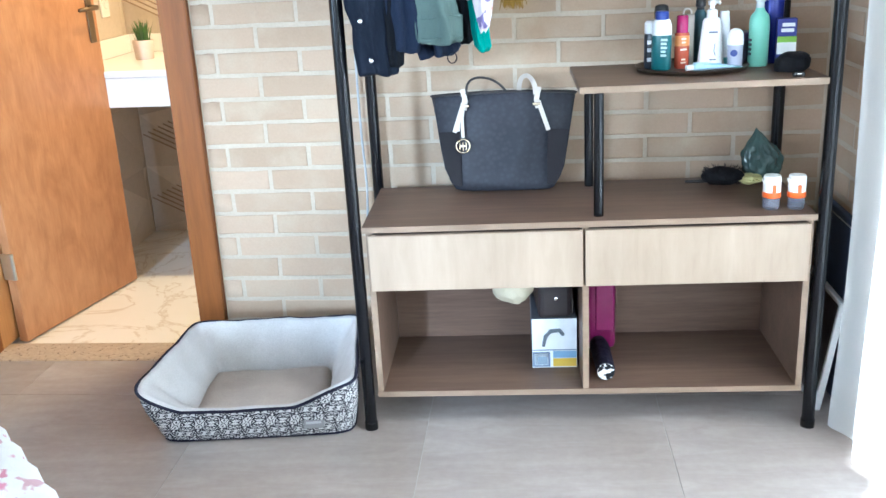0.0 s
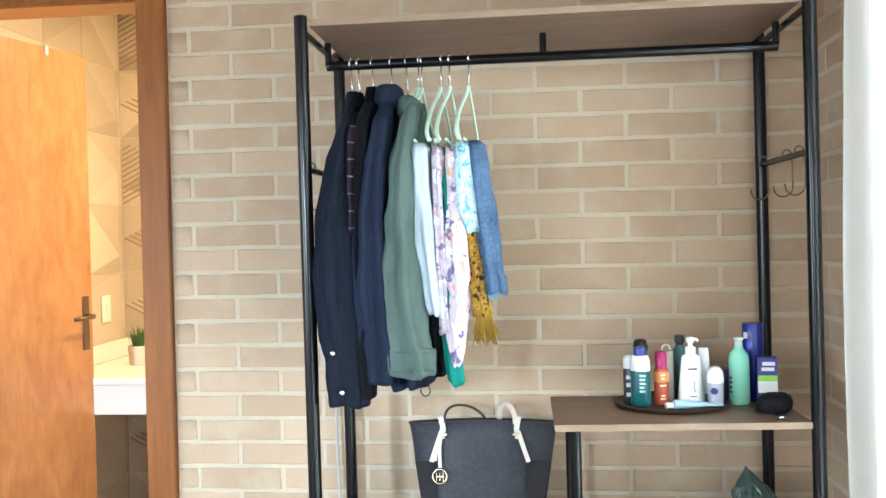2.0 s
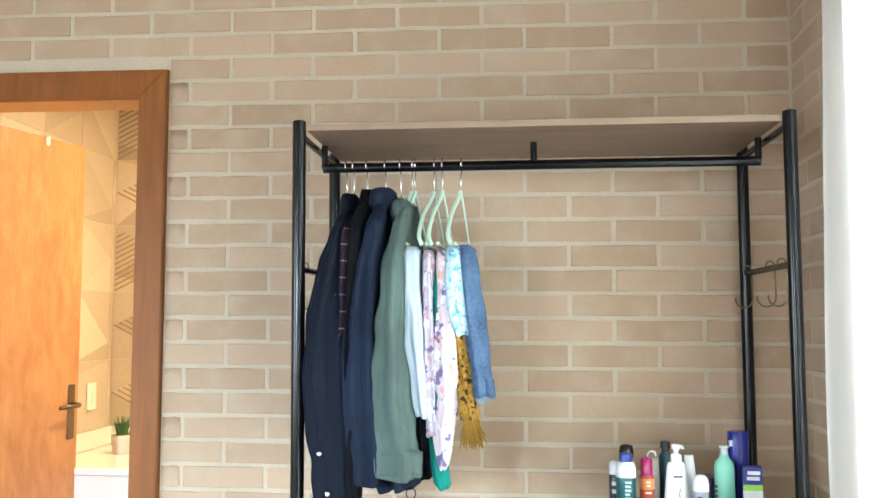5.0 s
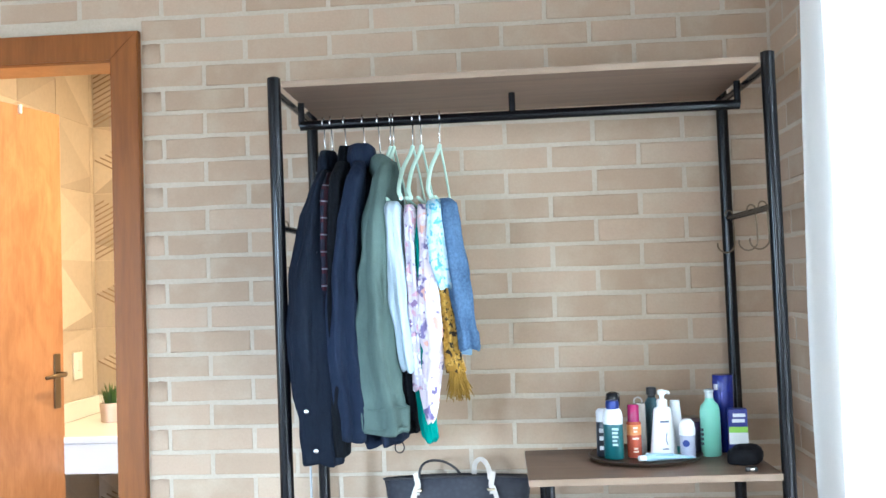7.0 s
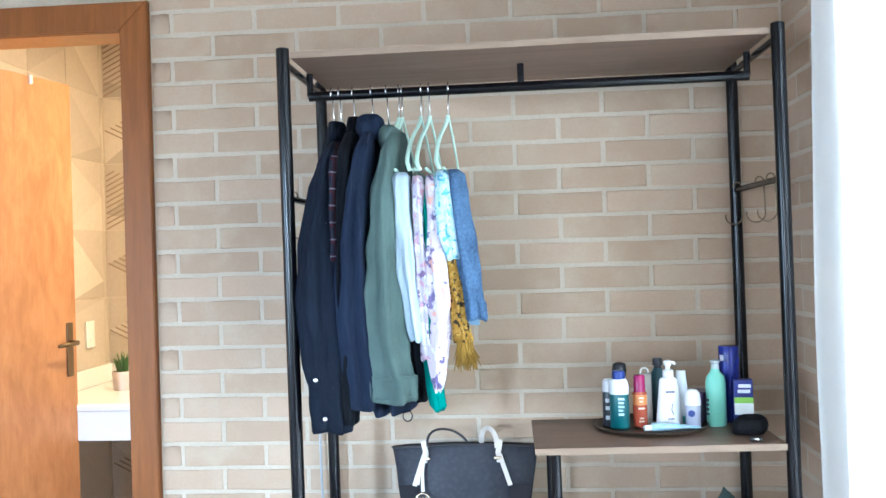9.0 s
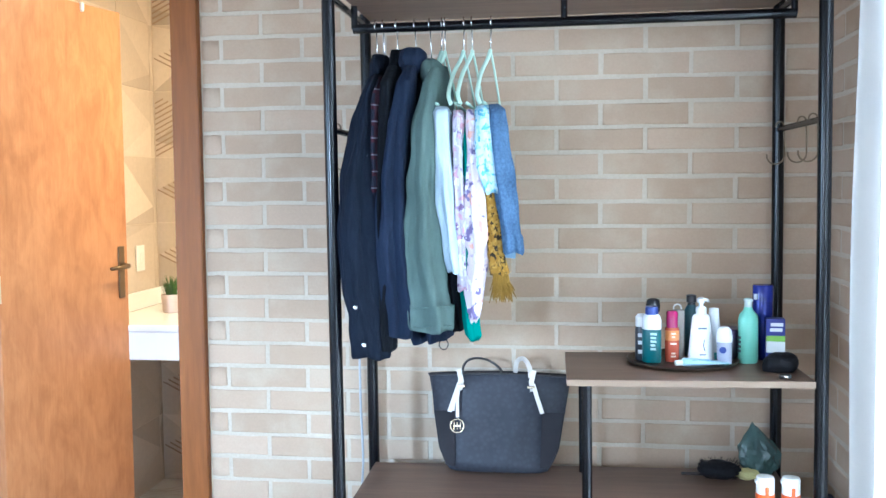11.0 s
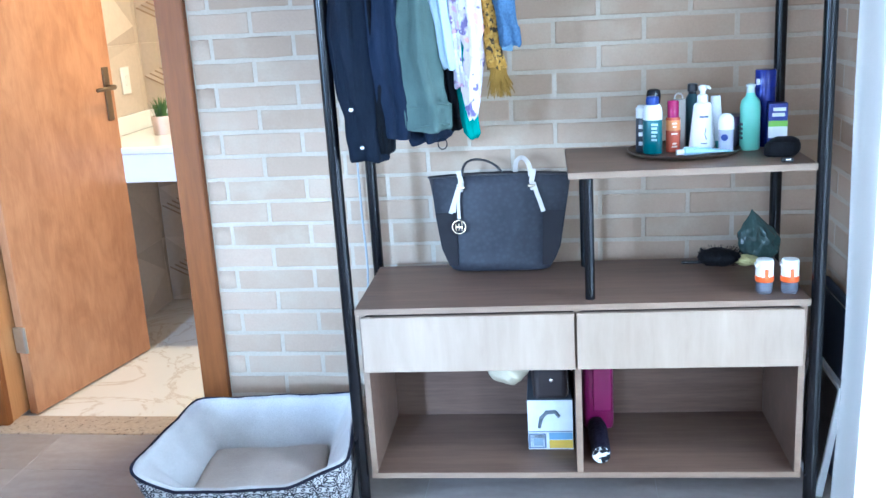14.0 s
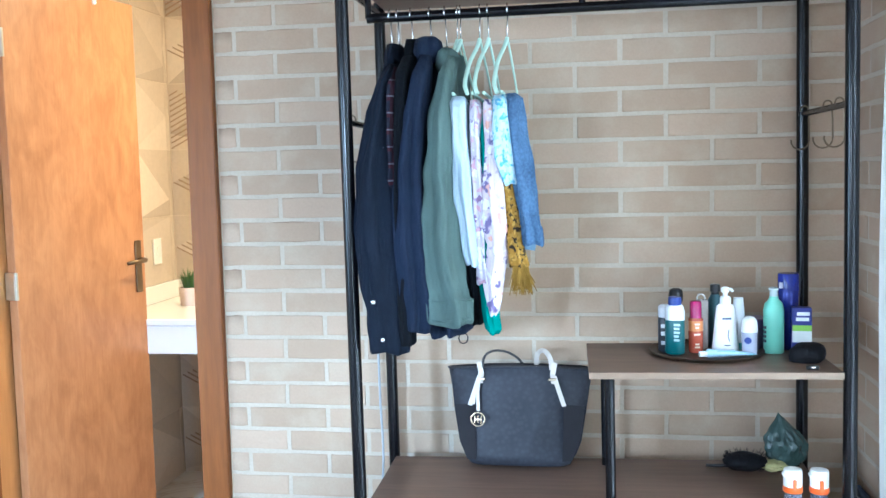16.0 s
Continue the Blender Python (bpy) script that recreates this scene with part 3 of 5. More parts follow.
# ---- boards leaning in the corner behind the curtain ----
panel = thing("leaning_panel", pose(1.662, -0.25, 0.0, 0, 8, 0), "dark panel with a white edge leaning in the corner", "panel")
part("panel_board", box(0.006, 0.014, -0.14, 0.14, 0.012, 0.30), plain("dark_slate_board", (0.06, 0.05, 0.055), 0.4), panel)
pw = box(0.0, 0.018, -0.152, -0.14, 0.0, 0.312, 0.002)
box(0.0, 0.018, 0.14, 0.152, 0.0, 0.312, 0.002, bm=pw)
box(0.0, 0.018, -0.14, 0.14, 0.30, 0.312, 0.002, bm=pw)
box(0.0, 0.018, -0.14, 0.14, 0.0, 0.012, 0.002, bm=pw)
part("panel_frame", pw, white, panel, "thin white frame")
blue = thing("blue_case", pose(1.728, -0.27, 0.0), "flat dark blue case standing against the brick wall", "case")
part("case_body", box(0.0, 0.018, -0.16, 0.16, 0.0, 0.52, 0.006, seg=2), plain("dark_blue_fabric", (0.035, 0.055, 0.11), 0.7), blue)
part("case_zip", tube([(-0.001, -0.14, 0.50), (-0.001, 0.14, 0.50)], 0.002, 6), metal_grey, blue)

# ---- bed corner ----


def bedspread():
    return printed("white_spread_with_pink_flowers", (0.78, 0.76, 0.74), [(0.62, 0.26, 0.34), (0.60, 0.38, 0.42)], 24.0, 0.615)


bed = thing("bed", pose(-0.68, -2.22, 0, 0, 0, 0), "bed with a white cover printed with small pink flowers", "bed")
part("bed_base", box(-0.92, 0.74, -0.93, 0.74, 0.0, 0.30, 0.01), plain("grey_bed_base", (0.25, 0.23, 0.21), 0.8), bed)
part("mattress", box(-0.95, 0.765, -0.96, 0.765, 0.301, 0.47, 0.04, seg=3), cloth("white_mattress", (0.7, 0.69, 0.66)), bed)


def cover_mesh():
    bm = bmesh.new()
    n = 40
    grid = []
    for i in range(n + 1):
        row = []
        for j in range(n + 1):
            u, v = i / n * 2 - 1, j / n * 2 - 1
            x, y = u * 1.22, v * 1.22
            cx, cy = max(-0.95, min(0.93, x)), max(-0.96, min(0.94, y))
            cut = max(0.0, cx + cy - 1.56) / 2
            cx, cy = cx - cut, cy - cut
            over = abs(x - cx) + abs(y - cy)
            z = 0.485 - over * 1.15 + 0.006 * noise.noise((x * 3, y * 3, 0))
            px = cx + (x - cx) * 0.22 + 0.02 * over * noise.noise((x * 9, y * 9, 2)) * 3
            py = cy + (y - cy) * 0.22 + 0.02 * over * noise.noise((x * 9, y * 9, 7)) * 3
            row.append(bm.verts.new((px, py, max(0.05, z))))
        grid.append(row)
    for a, b in zip(grid, grid[1:]):
        for j in range(n):
            bm.faces.new((a[j], a[j + 1], b[j + 1], b[j]))
    return bm


part("bedspread", cover_mesh(), bedspread(), bed, smooth=True)

# ---- dog bed ----


def damask():
    """Black scrolls on white: a blotchy motif mirrored over and over in both directions."""
    m, n, l, b = shade("black_and_white_damask_cloth", 0.85)
    v = coords(n, l)
    sep, com, add = n.new("ShaderNodeSeparateXYZ"), n.new("ShaderNodeCombineXYZ"), n.new("ShaderNodeMath")
    l.new(v, sep.inputs[0])
    l.new(sep.outputs[0], add.inputs[0])
    l.new(sep.outputs[1], add.inputs[1])
    for source, slot, size in ((add.outputs[0], 0, 0.031), (sep.outputs[2], 1, 0.036)):
        k = n.new("ShaderNodeMath")
        k.operation = "PINGPONG"
        k.inputs[1].default_value = size
        l.new(source, k.inputs[0])
        l.new(k.outputs[0], com.inputs[slot])
    t = n.new("ShaderNodeTexNoise")
    t.inputs["Scale"].default_value, t.inputs["Detail"].default_value, t.inputs["Distortion"].default_value = 38.0, 1.0, 3.2
    l.new(com.outputs[0], t.inputs["Vector"])
    k = ramp(n, l, t.outputs["Fac"], (0.385, (1, 1, 1)), (0.40, (0, 0, 0)), (0.545, (0, 0, 0)), (0.56, (1, 1, 1)))
    l.new(mix(n, l, (0.014, 0.014, 0.024), (0.60, 0.59, 0.58), k), b.inputs["Base Color"])
    bump(n, l, b, noise_of(n, l, v, 800.0, 2.0), 0.2, 0.0005)
    return m


def plush(name="pale_grey_plush", k=(1.42, 1.42, 1.42)):
    m, n, l, b = shade(name, 0.95)
    b.inputs["Sheen Weight"].default_value = 0.1
    v = coords(n, l)
    a, d = noise_of(n, l, v, 260.0, 4.0, 0.7), noise_of(n, l, v, 11.0, 5.0)
    q = [tuple(x * y for x, y in zip(c, k)) for c in ((0.30, 0.285, 0.275), (0.47, 0.455, 0.44), (0.33, 0.31, 0.30), (0.46, 0.445, 0.435))]
    c = mix(n, l, ramp(n, l, a, (0.3, q[0]), (0.7, q[1])), ramp(n, l, d, (0.3, q[2]), (0.7, q[3])), 0.5)
    l.new(c, b.inputs["Base Color"])
    bump(n, l, b, a, 0.8, 0.004)
    return m


dog_bed = thing("dog_bed", pose(0.160, -0.397, 0.0, 0, 0, 6), "rectangular dog bed, grey plush inside and black-and-white damask outside", "dog bed")
RIM = 0.195


def bed_point(a, hx, front, back, p=9.0):
    """A rounded oblong by angle, narrower towards its back."""
    c, s = math.cos(a), math.sin(a)
    hy = back if s > 0 else front
    r = (abs(c / hx) ** p + abs(s / hy) ** p) ** (-1 / p)
    x, y = r * c, r * s
    return x * (1 - (0.21 if x < 0 else 0.06) * (y + 0.2) / 0.4), y


def rim_height(a):
    x, y = bed_point(a, 0.275, 0.22, 0.18)
    front = max(0.0, min(1.0, (-y / 0.22 - 0.62) / 0.3)) * max(0.0, min(1.0, (0.98 + x / 0.275) / 0.34)) * max(0.0, min(1.0, (0.93 - x / 0.275) / 0.55))
    front = front * front * (3 - 2 * front)
    return RIM - 0.085 * front + 0.006 * noise.noise((math.cos(a) * 2, math.sin(a) * 2, 3))


def bed_outer(a, z, grow=0.0):
    """The outside of the wall at height z: it leans out, most of all at the front."""
    w = grow + 0.003 * noise.noise((math.cos(a) * 4, math.sin(a) * 4, z * 15))
    return bed_point(a, 0.262 + 0.09 * z + w, 0.166 + 0.45 * z + w, 0.175 + 0.06 * z + w, 9.0 + 40.0 * z)


def skin(rings):
    bm = bmesh.new()
    made = [[bm.verts.new(v) for v in ring] for ring in rings]
    n = len(rings[0])
    for a, b in zip(made, made[1:]):
        for i in range(n):
            bm.faces.new((a[i], a[(i + 1) % n], b[(i + 1) % n], b[i]))
    return bm, made


TURN = [2 * math.pi * i / 320 for i in range(320)]
rings = [[(*bed_outer(a, 0.0, -0.02), 0.0) for a in TURN], [(*bed_outer(a, 0.0, -0.004), 0.003) for a in TURN]]
for rel in (0.06, 0.2, 0.4, 0.6, 0.8, 0.95, 1.0):
    rings.append([(*bed_outer(a, rel * rim_height(a), 0.006 * math.sin(math.pi * rel)), rel * rim_height(a)) for a in TURN])
bm, made = skin(rings)
bm.faces.new(made[0])
part("outer_cover", bm, damask(), dog_bed, "black-and-white damask outer cloth", smooth=True)
rings = []
for k in (0.0, 0.03, 0.08, 0.16, 0.26, 0.38, 0.5, 0.62, 0.74, 0.85, 0.94, 1.0):
    ring = []
    for a in TURN:
        h = rim_height(a)
        ox, oy = bed_outer(a, h)
        ix, iy = bed_point(a, 0.190, 0.125, 0.142, 16.0 + 14.0 * k)
        soft = math.sin(math.pi * k)
        fluff = 0.003 * noise.noise((ox * 28, oy * 28, k * 6))
        z = h * (1 - k) ** 1.15 + 0.058 * k + 0.026 * soft * min(1.0, h / RIM) + 0.012 * math.sin(math.pi * min(1.0, k * 5)) + fluff
        ring.append((ox + (ix - ox) * k, oy + (iy - oy) * k, z))
    rings.append(ring)
rings.append([(*bed_point(a, 0.184, 0.119, 0.136, 30.0), 0.03) for a in TURN])
bm, made = skin(rings)
part("inner_bolster", bm, plush(), dog_bed, "pale grey plush lining", smooth=True)
bm = bmesh.new()
n = 44
grid = []
for i in range(n + 1):
    row = []
    for j in range(n + 1):
        u, v = i / n * 2 - 1, j / n * 2 - 1
        y = v * 0.136
        x = u * 0.189 * (1 - 0.09 * (y + 0.2) / 0.4)
        e = max(abs(u), abs(v))
        row.append(bm.verts.new((x, y, 0.044 * (1 - e ** 9) ** 0.5 + 0.008 * noise.noise((x * 11, y * 11, 1)) + 0.028)))
    grid.append(row)
for a, b in zip(grid, grid[1:]):
    for j in range(n):
        bm.faces.new((a[j], a[j + 1], b[j + 1], b[j]))
part("cushion", bm, plush("worn_beige_plush", (1.22, 1.12, 1.02)), dog_bed, "flattened beige-grey plush cushion", smooth=True)
navy_pipe = cloth("navy_piping", (0.02, 0.02, 0.035))
part("piping", tube([(*bed_outer(a, rim_height(a), 0.001), rim_height(a) + 0.002) for a in TURN], 0.0042, 8, closed=True), navy_pipe, dog_bed, "dark navy piping", smooth=True)
part("base_piping", tube([(*bed_outer(a, 0.0, 0.001), 0.006) for a in TURN], 0.004, 8, closed=True), navy_pipe, dog_bed, smooth=True)
tag = part("tag", box(-0.028, 0.028, -0.0015, 0.0015, -0.016, 0.016, 0.001, m=pose(0.160, -0.204, 0.062, -24, 0, 3)), plain("grey_woven_tag", (0.15, 0.145, 0.145), 0.7), dog_bed, "grey woven brand tag")
part("tag_bar", box(-0.020, 0.020, -0.0018, 0.0, -0.003, 0.003, m=pose(0.160, -0.2062, 0.062, -24, 0, 3)), plain("pale_tag_print", (0.26, 0.26, 0.26), 0.7), tag)

# ---- clothes on the rail, in the rack's axes ----


def limp(rings, folds=5, depth=0.12, seed=1, bm=None, seg=44, cap=True):
    """A hanging cloth body through rings of (x, y, z, half width, half depth), with folds that run down it."""
    bm = bm or bmesh.new()
    rng = random.Random(seed)
    ph = [rng.uniform(0, 6.28) for _ in range(4)]
    dense = []
    for a, b in zip(rings, rings[1:]):
        k = max(1, int(abs(a[2] - b[2]) / 0.014))
        dense += [[p + (q - p) * i / k for p, q in zip(a, b)] for i in range(k)]
    dense.append(list(rings[-1]))
    top, low = rings[0][2], rings[-1][2]
    made = []
    for x, y, z, rx, ry in dense:
        f = (top - z) / max(0.001, top - low)
        ring = []
        for j in range(seg):
            a = 2 * math.pi * j / seg
            g = depth * min(1.0, 0.25 + 1.4 * f)
            w = 1 + g * (0.55 * math.sin(folds * a + ph[0] + 1.2 * math.sin(3.0 * f + ph[1])) + 0.45 * math.sin((folds + 2) * a + ph[2] - 2.0 * f))
            ridge = 1 - abs(noise.noise((math.cos(a) * 1.7 + seed * 1.3, math.sin(a) * 1.7, z * 3.2 + 0.6 * math.sin(a))))
            cross = noise.noise((math.cos(a) * 1.2, z * 17.0 + 3.2 * math.sin(a + ph[2]), seed))
            w += 0.9 * depth * (ridge ** 4 - 0.45) * min(1.0, 0.4 + f) + 0.085 * cross
            w += 0.10 * noise.noise((math.cos(a) * 1.5 + seed, math.sin(a) * 1.5, z * 9.0))
            s = 0.004 * noise.noise((seed * 3.1, z * 14.0, a))
            ring.append(bm.verts.new((x + rx * w * math.cos(a) + s, y + ry * w * math.sin(a), z + 0.004 * math.sin(3 * a + ph[3]) * f)))
        made.append(ring)
    for a, b in zip(made, made[1:]):
        for j in range(seg):
            bm.faces.new((a[j], a[(j + 1) % seg], b[(j + 1) % seg], b[j]))
    if cap:
        bm.faces.new(made[0])
        bm.faces.new(made[-1])
    return bm


def on_rack(name, label, category, group="", shift=0.0):
    ob = thing(name, RACK @ pose(shift, 0, 0), label, category, group)
    return ob


metal_wire = plain("bright_steel_wire", (0.75, 0.73, 0.70), 0.25, 0.9)
mint = plain("pale_mint_velvet", (0.50, 0.66, 0.54), 0.85, var=0.08)


def curved(points, n=6):
    """A smooth run of points through the given ones."""
    p = [Vector(q) for q in points]
    out = []
    for i in range(len(p) - 1):
        a, b, c, d = p[max(i - 1, 0)], p[i], p[i + 1], p[min(i + 2, len(p) - 1)]
        for k in range(n):
            t = k / n
            out.append(0.5 * (2 * b + (c - a) * t + (2 * a - 5 * b + 4 * c - d) * t * t + (3 * b - a - 3 * c + d) * t ** 3))
    return out + [p[-1]]


def hanger(x, velvet, skew=0.0):
    """A clothes hanger across the rail: hook, neck, two arms and a bar."""
    ob = on_rack("clothes_hanger", "slim mint-green velvet hanger with a steel hook" if velvet else "clothes hanger with a bright steel hook", "hanger", "hangers on the rail", 0.0)
    hook = []
    for i in range(15):
        a = math.radians(-30 + 250 * i / 14)
        hook.append((x + skew * 0.1, rail_y - 0.0155 * math.cos(a) * 1.0, rail_z + 0.004 + 0.0155 * math.sin(a)))
    hook = [p for p in hook] + [(x + skew * 0.3, rail_y, rail_z - 0.028), (x + skew * 0.5, rail_y, rail_z - (0.070 if velvet else 0.100))]
    part("hook", tube(hook, 0.0019, 8), metal_wire, ob, smooth=True)
    zn = rail_z - (0.066 if velvet else 0.098)
    mat = mint if velvet else plain("white_plastic_hanger", (0.7, 0.7, 0.66), 0.4)
    arms = []
    for s in (-1, 1):
        tw = ([0.0, -0.006, -0.018, -0.021, -0.013] if s < 0 else [0.0, 0.004, 0.008, 0.012, 0.014]) if velvet else [0.0] * 5
        pl = ((0.0, 0.0), (0.02, 0.024), (0.09, 0.068), (0.180, 0.125), (0.205, 0.152))
        arms.append([(x + skew * 0.5 + w, rail_y + s * dy, zn - dz) for w, (dy, dz) in zip(tw, pl)])
    for pts, r in zip(arms, (0.0052, 0.0030 if velvet else 0.0052)):
        part("arm", tube(curved(pts, 5), r, 10), mat, ob, smooth=True)
    part("cross_bar", tube([(x + skew, rail_y - 0.2, zn - 0.150), (x + skew, rail_y + 0.2, zn - 0.150)], 0.0042, 8), mat, ob, smooth=True)
    return ob


for hx in (0.076, 0.095, 0.130, 0.178, 0.217):
    hanger(hx, False, 0.012)
for hx, sk in ((0.251, -0.004), (0.258, 0.000), (0.308, -0.004), (0.327, 0.004), (0.378, -0.006)):
    hanger(hx, True, sk)

black = cloth("black_cotton", (0.007, 0.010, 0.018), 0.35)
black_b = cloth("washed_black_cotton", (0.004, 0.005, 0.007), 0.3)
navy = cloth("navy_twill", (0.012, 0.018, 0.036), 0.3)
green = cloth("sage_green_canvas", (0.084, 0.120, 0.108), 0.2)
green_d = cloth("shadow_green_lining", (0.045, 0.055, 0.045), 0.2)
white_c = cloth("pale_blue_white_cotton", (0.42, 0.50, 0.56), 0.14)
teal = cloth("teal_jersey", (0.01, 0.16, 0.13), 0.2)
lilac = printed("lilac_floral_cotton", (0.48, 0.44, 0.50), [(0.20, 0.13, 0.24), (0.50, 0.30, 0.36), (0.66, 0.65, 0.70)], 34.0, 0.56)
pink = printed("pink_floral_cotton", (0.54, 0.46, 0.50), [(0.60, 0.34, 0.27), (0.15, 0.12, 0.24), (0.66, 0.64, 0.70)], 27.0, 0.57)
blue_f = printed("white_and_blue_floral_cotton", (0.46, 0.57, 0.62), [(0.12, 0.34, 0.48), (0.30, 0.52, 0.62)], 68.0, 0.54)
leopard = printed("mustard_leopard_cloth", (0.27, 0.145, 0.02), [(0.025, 0.017, 0.010), (0.36, 0.21, 0.04)], 80.0, 0.52)
denim = cloth("washed_denim", (0.034, 0.068, 0.14), 0.5, 150.0, second=(0.098, 0.165, 0.275))


def plaid_material():
    m, n, l, b = shade("dark_red_and_navy_plaid", 0.9, **{"Specular IOR Level": 0.12})
    v = coords(n, l)
    out = (0.012, 0.013, 0.022)
    for axis, colour, sc in (("Z", (0.032, 0.008, 0.014), 8.0), ("X", (0.022, 0.008, 0.013), 14.0), ("Z", (0.11, 0.11, 0.13), 8.0)):
        w = n.new("ShaderNodeTexWave")
        w.bands_direction, w.inputs["Scale"].default_value = axis, sc
        w.inputs["Phase Offset"].default_value = 1.5 * sc if colour[1] > 0.1 else 0.0
        l.new(v, w.inputs["Vector"])
        cut = 0.985 if colour[1] > 0.1 else 0.72
        out = mix(n, l, out, colour, ramp(n, l, w.outputs["Fac"], (cut - 0.01, (0, 0, 0)), (cut, (1, 1, 1))))
    l.new(out, b.inputs["Base Color"])
    return m


def settle(rings):
    """Garments sag from the hanger: the higher a ring, the lower it comes to lie."""
    return [(x, y, z - 0.026 * max(0.0, z - 1.3) / 0.42, a, b) for x, y, z, a, b in rings] if rings else rings


def shirt(name, label, category, mat, x, neck, body, sleeve, seed, back=True, collar=None, folds=5):
    """A garment with a body, a front and a back sleeve and a collar."""
    ob = on_rack(name, label, category, "clothes on the rail", 0.018)
    body, sleeve, collar = settle(body), settle(sleeve), settle(collar)
    part("body", limp(body, folds, 0.26, seed), mat, ob, smooth=True)
    part("sleeve", limp(sleeve, 4, 0.26, seed + 1), mat, ob, smooth=True)
    if back:
        rear = [(a, 2 * rail_y - b, c, d, e) for a, b, c, d, e in sleeve]
        part("sleeve", limp(rear, 4, 0.13, seed + 2), mat, ob, smooth=True)
    if collar:
        part("collar", limp(collar, 3, 0.15, seed + 3), mat, ob, smooth=True)
    return ob


ry = rail_y
s = shirt("black_shirt", "black long-sleeved shirt with pale snap buttons on the cuff", "shirt", black, 0.06, 1.68,
          [(0.075, ry, 1.69, 0.018, 0.05), (0.075, ry, 1.655, 0.028, 0.10), (0.068, ry, 1.60, 0.035, 0.17), (0.055, ry, 1.5, 0.04, 0.185), (0.05, ry, 1.25, 0.048, 0.18), (0.06, ry, 1.0, 0.05, 0.185), (0.062, ry, 0.985, 0.046, 0.18)],
          [(0.084, 0.10, 1.66, 0.011, 0.05), (0.078, 0.045, 1.62, 0.021, 0.06), (0.064, 0.012, 1.54, 0.032, 0.055), (0.047, 0.0, 1.40, 0.040, 0.055), (0.040, -0.008, 1.25, 0.044, 0.05), (0.052, -0.01, 1.10, 0.045, 0.045), (0.066, -0.008, 1.06, 0.047, 0.045), (0.070, -0.008, 0.955, 0.045, 0.04), (0.070, -0.008, 0.948, 0.042, 0.036)], 11,
          collar=[(0.072, 0.185, 1.725, 0.018, 0.04), (0.074, 0.18, 1.70, 0.026, 0.06), (0.076, 0.18, 1.665, 0.026, 0.08)])
sleeve = s.children[1]
for bx, bz in ((0.045, 1.075), (0.064, 0.985)):
    part("snap", lathe([(0.0055, 0), (0.005, 0.002), (0.002, 0.003)], 12, bm=None), metal_wire, sleeve).matrix_basis = pose(bx, -0.053, bz, 90, 0, 0)

shirt("plaid_shirt", "dark plaid flannel shirt in red and navy checks", "shirt", plaid_material(), 0.09, 1.66,
      [(0.098, ry, 1.68, 0.012, 0.05), (0.098, ry, 1.60, 0.016, 0.17), (0.098, ry, 1.3, 0.016, 0.18), (0.10, ry, 1.04, 0.016, 0.18)],
      [(0.100, 0.09, 1.65, 0.012, 0.05), (0.096, 0.03, 1.60, 0.018, 0.05), (0.092, 0.0, 1.5, 0.018, 0.045), (0.090, 0.0, 1.36, 0.014, 0.04), (0.092, 0.02, 1.31, 0.010, 0.03)], 21)
shirt("black_jacket", "plain black jacket between the plaid shirt and the navy coat", "jacket", black_b, 0.115, 1.68,
      [(0.122, ry, 1.70, 0.018, 0.05), (0.122, ry, 1.62, 0.022, 0.16), (0.120, ry, 1.3, 0.024, 0.18), (0.125, ry, 0.99, 0.026, 0.18)],
      [(0.125, 0.10, 1.68, 0.018, 0.05), (0.122, 0.04, 1.63, 0.024, 0.055), (0.115, 0.012, 1.5, 0.022, 0.05), (0.108, 0.004, 1.25, 0.022, 0.045), (0.108, 0.0, 1.0, 0.022, 0.04), (0.11, 0.0, 0.965, 0.02, 0.036)], 31,
      collar=[(0.122, 0.18, 1.735, 0.018, 0.04), (0.122, 0.175, 1.68, 0.024, 0.07)])
s = shirt("navy_jacket", "navy hooded jacket with long sleeves and a drawcord hem", "jacket", navy, 0.163, 1.70,
      [(0.165, ry, 1.70, 0.025, 0.06), (0.165, ry, 1.63, 0.034, 0.16), (0.165, ry, 1.3, 0.036, 0.185), (0.195, ry - 0.02, 1.06, 0.045, 0.185), (0.208, ry - 0.03, 0.99, 0.046, 0.18), (0.208, ry - 0.03, 0.975, 0.042, 0.17)],
      [(0.168, 0.10, 1.68, 0.014, 0.05), (0.163, 0.04, 1.63, 0.023, 0.06), (0.149, 0.006, 1.52, 0.031, 0.06), (0.137, -0.004, 1.37, 0.037, 0.055), (0.132, -0.006, 1.2, 0.041, 0.05), (0.140, -0.004, 1.05, 0.040, 0.045), (0.137, -0.004, 1.0, 0.036, 0.04)], 41,
      collar=[(0.165, 0.15, 1.735, 0.022, 0.04), (0.167, 0.135, 1.725, 0.031, 0.065), (0.168, 0.13, 1.70, 0.036, 0.075), (0.167, 0.14, 1.665, 0.028, 0.08)])
loop = [(0.246 + 0.011 * math.cos(a), 0.02, 0.975 + 0.013 * math.sin(a)) for a in [i * 6.283 / 16 for i in range(16)]]
part("drawcord", tube(loop, 0.0014, 6, closed=True), black, s, smooth=True)
